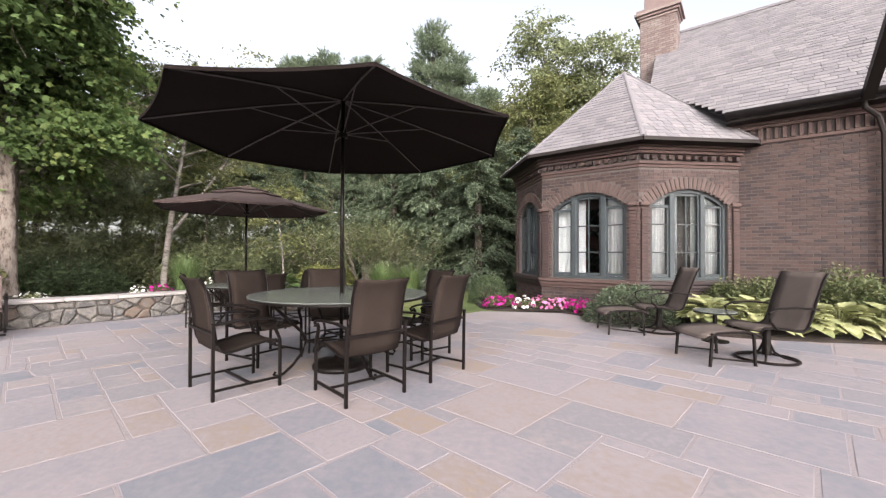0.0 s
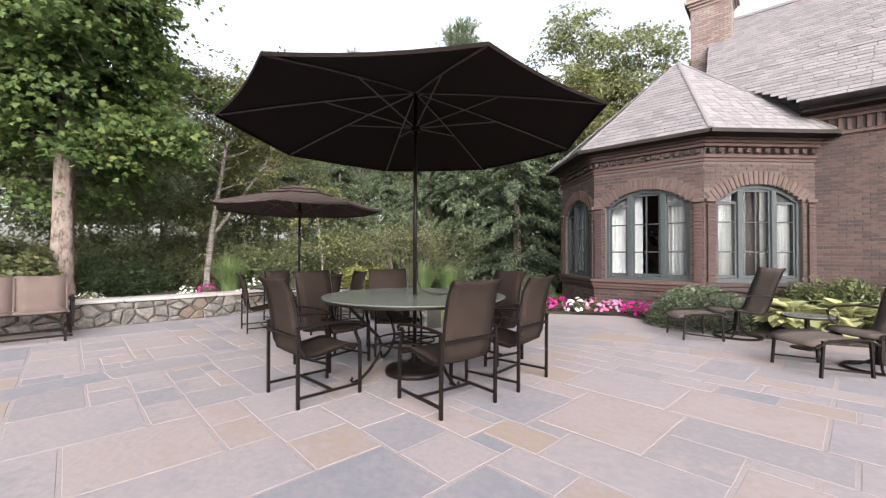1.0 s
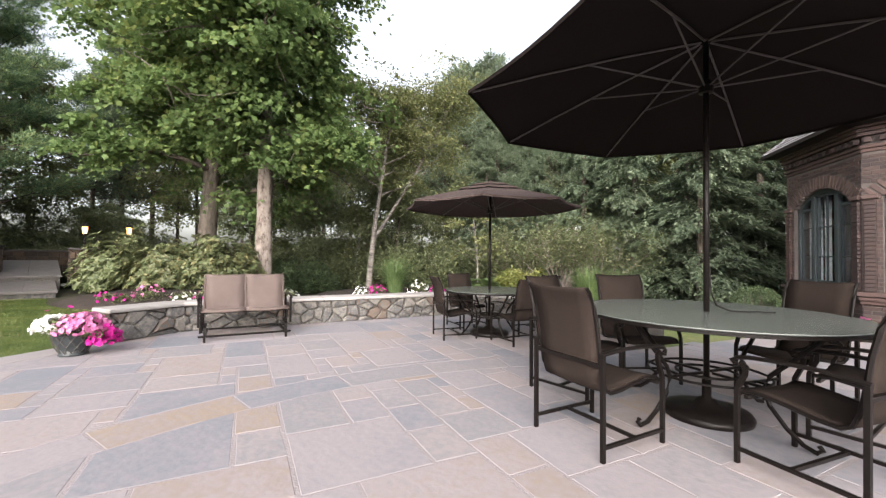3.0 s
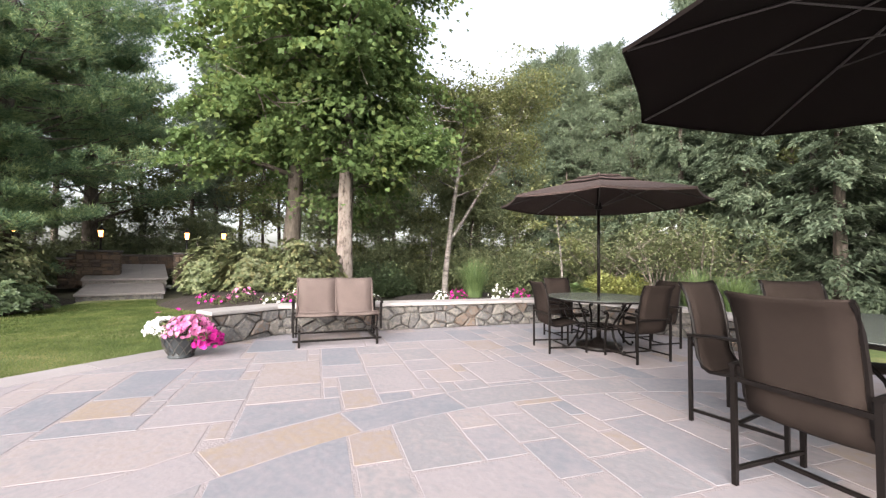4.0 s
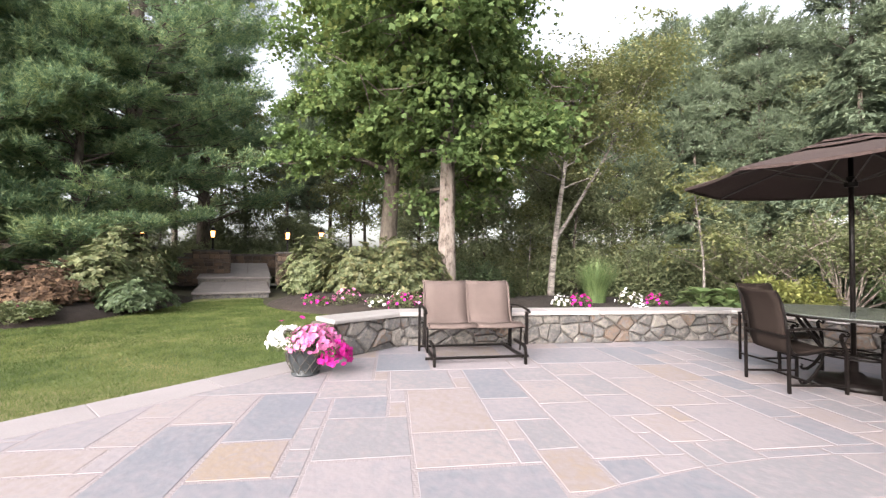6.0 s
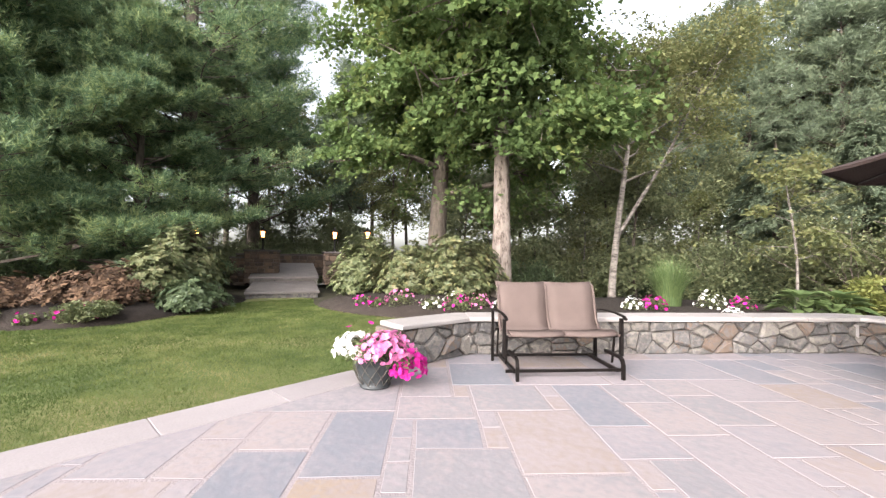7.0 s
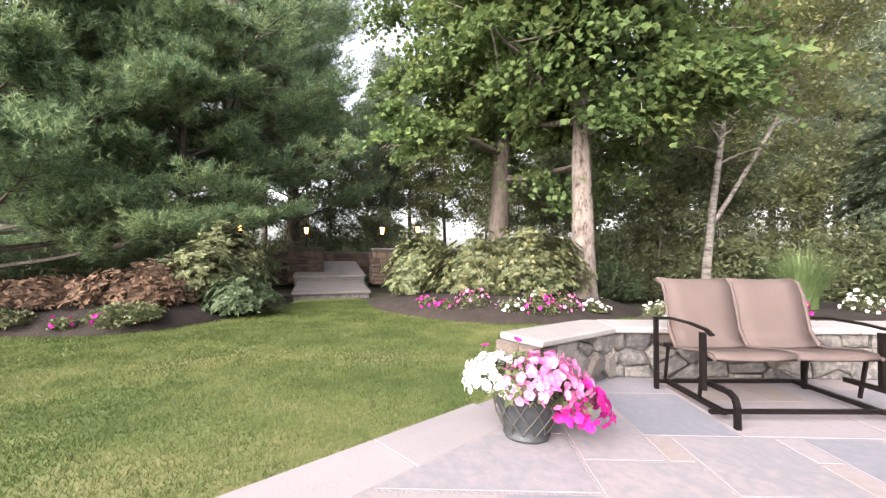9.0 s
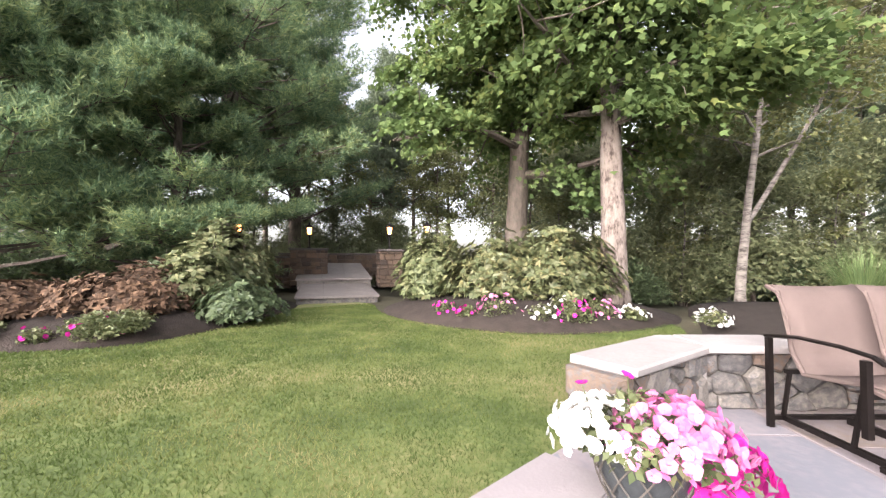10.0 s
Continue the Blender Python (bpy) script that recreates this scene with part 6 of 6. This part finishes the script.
for i, (x, y, r, mat, lab) in enumerate(((-7.4, 9.6, 0.28, M_MAGENTA, "magenta"), (-7.7, 9.3, 0.24, M_WHITE, "white"), (-6.7, 10.7, 0.32, M_WHITE, "white"), (-6.25, 11.0, 0.25, M_MAGENTA, "magenta"), (-8.6, 7.6, 0.25, M_WHITE, "white"), (-5.9, 8.8, 0.22, M_WHITE, "white"), (-3.5, 9.6, 0.25, M_WHITE, "white"))):
    flower_clump("bedding_flowers", 120 + i, r, r, 240, 30, 0.065, mat, lab + " bedding flowers behind the seat wall", at(x, y, 0.14), group="bedding flowers")


def tall_grass(x, y, z, r, h, n, seed, label):
    rng = np.random.default_rng(seed)
    root = thing("ornamental_grass", label, "plant", "ornamental grasses", m=at(x, y, z))
    quads = []
    a = rng.random(n) * 6.283
    base = np.stack([np.cos(a), np.sin(a), 0 * a], 1) * (r * 0.3 * rng.random(n) ** 0.5)[:, None]
    lean = np.stack([np.cos(a), np.sin(a), 0 * a], 1) * (r * rng.random(n))[:, None]
    hh = h * (0.65 + 0.4 * rng.random(n))
    s = np.stack([-np.sin(a), np.cos(a), 0 * a], 1) * 0.009
    prev = base
    for k in range(1, 5):
        f = k / 4
        p = base + lean * f ** 2 + np.outer(hh * (f - 0.25 * f ** 3 * (lean ** 2).sum(1) ** 0.5 / r), [0, 0, 1])
        w0, w1 = 1 - 0.8 * (f - 0.25), 1 - 0.95 * f
        quads.append(np.stack([prev - s * w0, prev + s * w0, p + s * w1, p - s * w1], 1))
        prev = p
    o = new("blades", polys("blades", np.concatenate(quads), M_REED))
    o.parent = root


tall_grass(-7.45, 10.6, 0.1, 0.75, 1.25, 520, 1, "clump of tall green ornamental grass")
tall_grass(-2.2, 12.3, 0.05, 0.9, 1.1, 520, 2, "arching clump of green ornamental grass")
tall_grass(-1.4, 12.9, 0.0, 0.9, 1.0, 480, 3, "arching clump of green ornamental grass")
shrub("golden_shrub", 21, 1.0, 0.9, 0.95, 5200, 0.11, M_YELLOWSHRUB, "golden-leaved shrub behind the seat wall", at(-4.2, 12.3, 0.1), shell=0.55)


def twig_shrub(x, y, h, seed, label):
    rng = np.random.default_rng(seed)
    root = thing("bare_shrub", label, "shrub", "bare-stemmed shrubs", m=at(x, y, 0.0))
    tips = []
    for i in range(16):
        a = rng.random() * 6.283
        e = 0.35 + 0.5 * rng.random()
        pts = limb_points(rng, (0.1 * math.cos(a), 0.1 * math.sin(a), 0), (math.cos(a) * e, math.sin(a) * e, 1.0), h * (0.7 + 0.4 * rng.random()), 6, 0.10, 0.0)
        bm = bmesh.new()
        sweep(bm, pts, [0.026, 0.022, 0.018, 0.014, 0.011, 0.008, 0.005], 5)
        for k in (3, 4, 5):
            tw = limb_points(rng, pts[k], (rng.normal(), rng.normal(), 0.8), h * 0.3, 3, 0.15, 0.0)
            sweep(bm, tw, [0.009, 0.007, 0.005, 0.003], 4, cap=False)
            tips += tw[1:]
        part("stem", bm, M_BARK, root)
        tips += pts[4:]
    t = np.array([tuple(p) for p in tips])
    c = np.repeat(t, 22, axis=0) + rng.normal(size=(len(t) * 22, 3)) * 0.16
    o = new("foliage", polys("foliage", leaves(rng, c, 0.085, droop=0.2), M_SHRUB))
    o.parent = root


twig_shrub(-3.1, 13.2, 2.6, 1, "grey-stemmed leafy shrub with fanning bare branches")
twig_shrub(-1.9, 13.8, 2.6, 2, "grey-stemmed leafy shrub with fanning bare branches")
twig_shrub(-4.6, 14.0, 2.3, 3, "grey-stemmed leafy shrub with fanning bare branches")

orn = thing("garden_ornament", "weathered blue-green ring ornament on a post", "ornament", m=at(0.1, 16.2, -0.05))
bm = bmesh.new()
lathe(bm, [(0.0, 0.0), (0.16, 0.0), (0.15, 0.10), (0.08, 0.14), (0.06, 0.45), (0.10, 0.50), (0.0, 0.52)], 14)
part("post", bm, M_VERDIGRIS, orn)
bm = bmesh.new()
sweep(bm, [(math.cos(k * math.pi / 12) * 0.2, math.sin(k * math.pi / 12) * 0.06, 0.70 + math.sin(k * math.pi / 12) * 0.2) for k in range(25)], 0.022, 6, cap=False)
part("ring", bm, M_VERDIGRIS, orn)

# ---- trees ----
maple = broadleaf("maple_tree", 3, 13.0, 0.24, 3.5, 3.3, 30, 640, 125, 0.135, M_BARK, M_MAPLE, "tall maple with pale flaking bark and full green crown", clump_r=0.62, lobed=True)
maple.matrix_basis = at(-10.55, 8.65, 0.2)
maple2 = broadleaf("maple_tree", 8, 13.5, 0.30, 3.1, 3.4, 28, 560, 115, 0.135, M_BARKDARK, M_MAPLE, "dark-trunked maple with drooping green boughs", lean=(0.05, 0.02), clump_r=0.62, lobed=True)
maple2.matrix_basis = at(-13.4, 9.0, 0.1)
birch = broadleaf("birch_tree", 5, 9.0, 0.105, 3.4, 2.2, 18, 190, 55, 0.12, M_BIRCH, M_LIGHTLEAF, "forked white birch with airy yellow-green leaves", lean=(0.03, 0.04), clump_r=0.55)
broadleaf("birch_tree", 6, 7.2, 0.062, 2.6, 2.2, 15, 160, 55, 0.12, M_BIRCH, M_LIGHTLEAF, "", lean=(0.25, 0.32), clump_r=0.55, root=birch, foot=(0.08, 0.10, 1.75))
birch.matrix_basis = at(-9.6, 12.45, 0.0)
sap = broadleaf("sapling", 7, 4.2, 0.035, 1.2, 0.9, 12, 60, 26, 0.12, M_BIRCH, M_LIGHTLEAF, "thin pale-stemmed sapling behind the wall bed", clump_r=0.3)
sap.matrix_basis = at(-5.6, 12.6, 0.0)
for x, y, turn in ((-11.6, 14.4, 80), (-12.9, 15.6, 150), (-8.4, 16.4, 220), (-15.2, 13.6, 20)):
    copy_thing(sap, at(x, y, -0.05, rz=turn))

pine_a = conifer("white_pine", 1, 8.0, 0.15, 0.3, 3.1, 21, 5, M_PINE, "young white pine with soft blue-green needles", 0.17, 6, 0.10, 0.20, 0.026, pad=8)
pine_a.matrix_basis = at(-18.8, 2.2, 0.2)
pine_b = conifer("white_pine", 2, 19.0, 0.30, 3.2, 4.6, 20, 5, M_PINE, "tall white pine with long spreading boughs", 0.20, 6, 0.06, 0.26, 0.030, pad=8)
pine_b.matrix_basis = at(-21.2, 3.8, 0.1)
copy_thing(pine_a, at(-18.6, -1.4, 0.1, rz=130) @ Matrix.Diagonal((1.15, 1.15, 1.2, 1)))
copy_thing(pine_b, at(-26.0, 7.5, -0.3, rz=200))
copy_thing(pine_a, at(-22.0, 0.6, 0.1, rz=40) @ Matrix.Diagonal((1.25, 1.25, 1.4, 1)))

# ---- woodland ----
wood_a = broadleaf("woodland_tree", 31, 15.0, 0.15, 5.0, 3.0, 14, 200, 55, 0.20, M_BARKDARK, M_WOOD, "tall woodland tree with leafy green crown", group="woodland trees", clump_r=0.75)
wood_b = broadleaf("woodland_tree", 32, 13.5, 0.13, 4.4, 2.6, 13, 180, 55, 0.19, M_BARKDARK, M_LIGHTLEAF, "tall woodland tree with pale yellow-green crown", group="woodland trees", clump_r=0.75)
wood_c = conifer("woodland_pine", 33, 15.0, 0.17, 5.5, 2.3, 20, 4, M_HEMLOCK, "tall woodland pine with dark bare lower trunk", 0.30, 4, 0.08, 0.34, 0.06, pad=2, group="woodland pines")
hem = hemlock("hemlock", 34, 6.5, 2.4, M_HEMLOCK, "hemlock with drooping layered boughs", 130, group="hemlocks")
under = shrub("understory_shrub", 35, 1.5, 1.3, 1.7, 6500, 0.115, M_SHRUBDARK, "dark leafy woodland undergrowth", at(0, 0, 0), group="woodland undergrowth", shell=0.5)
under_b = shrub("understory_shrub", 36, 1.5, 1.3, 2.2, 6500, 0.12, M_WOOD, "green leafy woodland undergrowth", at(0, 0, 0), group="woodland undergrowth", shell=0.4)
rngw = random.Random(77)


def plant(master, spots, smin, smax, gap=False):
    used = False
    for x, y in spots:
        if gap and math.hypot(x + 4.0, y - 3.0) < 30.0 and 151 < math.degrees(math.atan2(y - 3.0, x + 4.0)) < 160.5:
            continue
        s = rngw.uniform(smin, smax)
        if math.hypot(x + 18.6, y - 6.3) < 3.4:
            continue  # keeps the garden steps clear
        m = at(x, y, ground_height(x, y) - 0.02, rz=rngw.uniform(0, 360)) @ Matrix.Diagonal((s, s, s * rngw.uniform(0.92, 1.1), 1))
        if not used:
            master.matrix_basis = m
            used = True
        else:
            keep = master.scale.copy()
            o = copy_thing(master, Matrix())
            o.matrix_basis = m


def arc(n, r0, r1, a0, a1, cx=-4.0, cy=3.0):
    """Spots scattered over a sector of the woods, counted from the east anticlockwise."""
    out = []
    for i in range(n):
        a = radians(a0 + (a1 - a0) * (i + rngw.random()) / n)
        r = r0 + (r1 - r0) * rngw.random()
        out.append((cx + r * math.cos(a), cy + r * math.sin(a)))
    return out


plant(hem, [(0.9, 14.6), (-0.9, 15.6), (2.6, 15.6), (-2.6, 16.4), (3.9, 17.0), (1.0, 17.6), (-4.6, 17.2), (5.2, 15.6), (-6.4, 16.2)], 0.85, 1.2)
plant(wood_c, [(-0.5, 29.0), (-3.0, 31.0), (-2.0, 28.0), (2.0, 31.0), (-33, 15.2), (-31.5, 13.4), (-34, 17.4), (-32, 16.3), (-5.5, 28), (-9, 27), (-12.5, 26)] + arc(15, 24, 33, 70, 172), 0.85, 1.1, True)
# Trees at (-26, -8) and (-24, -14) are unseen, added to darken window reflections.
plant(wood_a, [(4.9, 22.0), (7.5, 21.0), (10.5, 20.0), (13.5, 19.0), (-7, 30), (-3.5, 29), (-11, 30), (-26, -8), (-24, -14), (-27, -3), (-28, 1.5), (-25.5, 5.0)] + arc(11, 24, 33, 66, 170), 0.9, 1.1, True)
# The row at y -34 is unseen, added behind the camera for the panes to reflect.
plant(wood_b, [(3.4, 19.6), (6.0, 21.5), (1.2, 23.0)] + arc(9, 24, 30, 84, 165) + [(-20 + 6.0 * i, -34.0 - 3.5 * (i % 2)) for i in range(9)], 0.85, 1.05)
wood_d = broadleaf("understory_tree", 39, 6.5, 0.07, 0.9, 1.9, 14, 190, 50, 0.15, M_BARKDARK, M_WOOD, "small leafy understory tree at the wood edge", group="understory trees", clump_r=0.6)
plant(wood_d, [(-7.5, 17.5), (-11.5, 16.5), (-10.0, 15.2), (-16.5, 13.5), (-19.5, 11.5), (-15.0, 15.5), (-13.2, 13.8)] + arc(7, 17, 23, 76, 124), 0.7, 1.1, True)
plant(under, [(-10.5, 13.6), (-12.6, 12.8), (-8.2, 15.2), (-6.6, 14.9), (-14.8, 12.6), (-16.8, 11.6), (-18.6, 10.8)] + arc(20, 14, 22, 72, 172) + arc(9, 17, 22, 174, 205), 0.7, 1.2, True)
plant(under_b, [(-7.4, 14.6), (-11.6, 14.8), (-13.8, 14.2), (-5.6, 15.4)] + arc(9, 17, 25, 70, 122) + arc(8, 20, 26, 170, 205), 0.8, 1.4, True)

plant(under, arc(9, 25, 30, 122, 172), 0.9, 1.3)
for x, y, s in ((-25.0, 11.6, 1.2), (-27.5, 14.2, 1.3), (-23.5, 12.6, 0.9), (-24.0, 9.6, 1.0), (-25.2, 7.6, 1.1), (-24.4, 5.6, 1.0), (-21.5, 11.4, 0.8), (-20.0, 10.6, 0.7), (-27.0, 12.6, 1.8), (-28.4, 14.8, 1.9), (-29.4, 16.8, 1.9), (-26.6, 10.4, 1.7), (-27.4, 8.4, 1.8)):
    o = copy_thing(under_b, Matrix())
    o.matrix_basis = at(x, y, ground_height(x, y), rz=x * 40) @ Matrix.Diagonal((s, s, s, 1))
for x, y, s in ((-13.4, 28.8, 1.05), (-10.5, 30.5, 1.1), (-7.4, 30.4, 1.15), (-4.4, 31.5, 1.05), (-16.5, 28.0, 1.0)):
    o = copy_thing(wood_c, Matrix())
    o.matrix_basis = at(x, y, ground_height(x, y), rz=x * 70) @ Matrix.Diagonal((s, s, s, 1))
for x, y, s in ((-28.5, 13.0, 0.75), (-30.5, 15.6, 0.8), (-26.0, 12.4, 0.75), (-27.0, 10.2, 0.8), (-27.6, 8.4, 0.75), (-28.2, 6.2, 0.85)):
    o = copy_thing(wood_d, Matrix())
    o.matrix_basis = at(x, y, ground_height(x, y), rz=x * 40) @ Matrix.Diagonal((s, s, s, 1))

# ---- lawn blades ----
rngg = np.random.default_rng(3)
N_BLADE = 330000
gx = -7.25 - 8.0 * rngg.random(N_BLADE) ** 1.8
gy = -2.5 + 11.0 * rngg.random(N_BLADE)
poly = np.array(LAWN)
x0, y0 = poly[:, 0], poly[:, 1]
x1, y1 = np.roll(x0, -1), np.roll(y0, -1)
ok = np.zeros(N_BLADE, dtype=bool)
for i in range(len(poly)):
    cross = ((y0[i] > gy) != (y1[i] > gy)) & (gx < x0[i] + (gy - y0[i]) * (x1[i] - x0[i]) / (y1[i] - y0[i] + 1e-12))
    ok ^= cross
ok &= gx < -7.96 + 0.085 * (2.9 - gy)
gx, gy = gx[ok], gy[ok]
n = len(gx)
base = np.stack([gx, gy, np.full(n, -0.014)], 1)
a = rngg.random(n) * 6.283
far = np.clip((-gx - 7.6) / 5, 0, 1)
w = (0.0018 + 0.006 * far)[:, None]
side_v = np.stack([np.cos(a), np.sin(a), 0 * a], 1) * w
tip = base + np.stack([rngg.normal(size=n) * 0.018, rngg.normal(size=n) * 0.018, 0.018 + 0.018 * rngg.random(n)], 1)
blades = new("lawn_grass", polys("lawn_grass", np.stack([base - side_v, base + side_v, tip], 1), M_GRASS, 3))
tagged(blades, "short green lawn grass with yellowish patches", "grass", "", "stuff")


# ---- paving pieces ----
near = sorted(range(len(PAVING)), key=lambda i: abs(PAVING[i][1] + 3.2) + 0.9 * abs(PAVING[i][2] - 3.2))
rest = bmesh.new()
for n, i in enumerate(near):
    q, mx, my = PAVING[i]
    rng = random.Random(i)
    z = rng.uniform(-0.0006, 0.0006)
    if n < 290:
        b = bmesh.new()
        prism(b, [(x - mx, y - my) for x, y in q], -0.02, 0.0, 0.0015)
        f = part("flagstone", b, M_FLAG, patio)
        f.location = (mx, my, z)
    else:
        prism(rest, q, -0.02, z, 0.0015)
tagged(part("flagstone_field", rest, M_FLAGREST, patio, "flagstones further off"), "", "", "", "stuff")
for k in range(14):
    b = bmesh.new()
    box(b, (0.40, 0.847, 0.08), Matrix(), 0.004)
    f = part("border_slab", b, M_BORDER, patio)
    y = 2.75 - 0.85 * k
    f.matrix_basis = at(-7.745 + 0.085 * (2.9 - y), y, -0.034, rz=4.9)
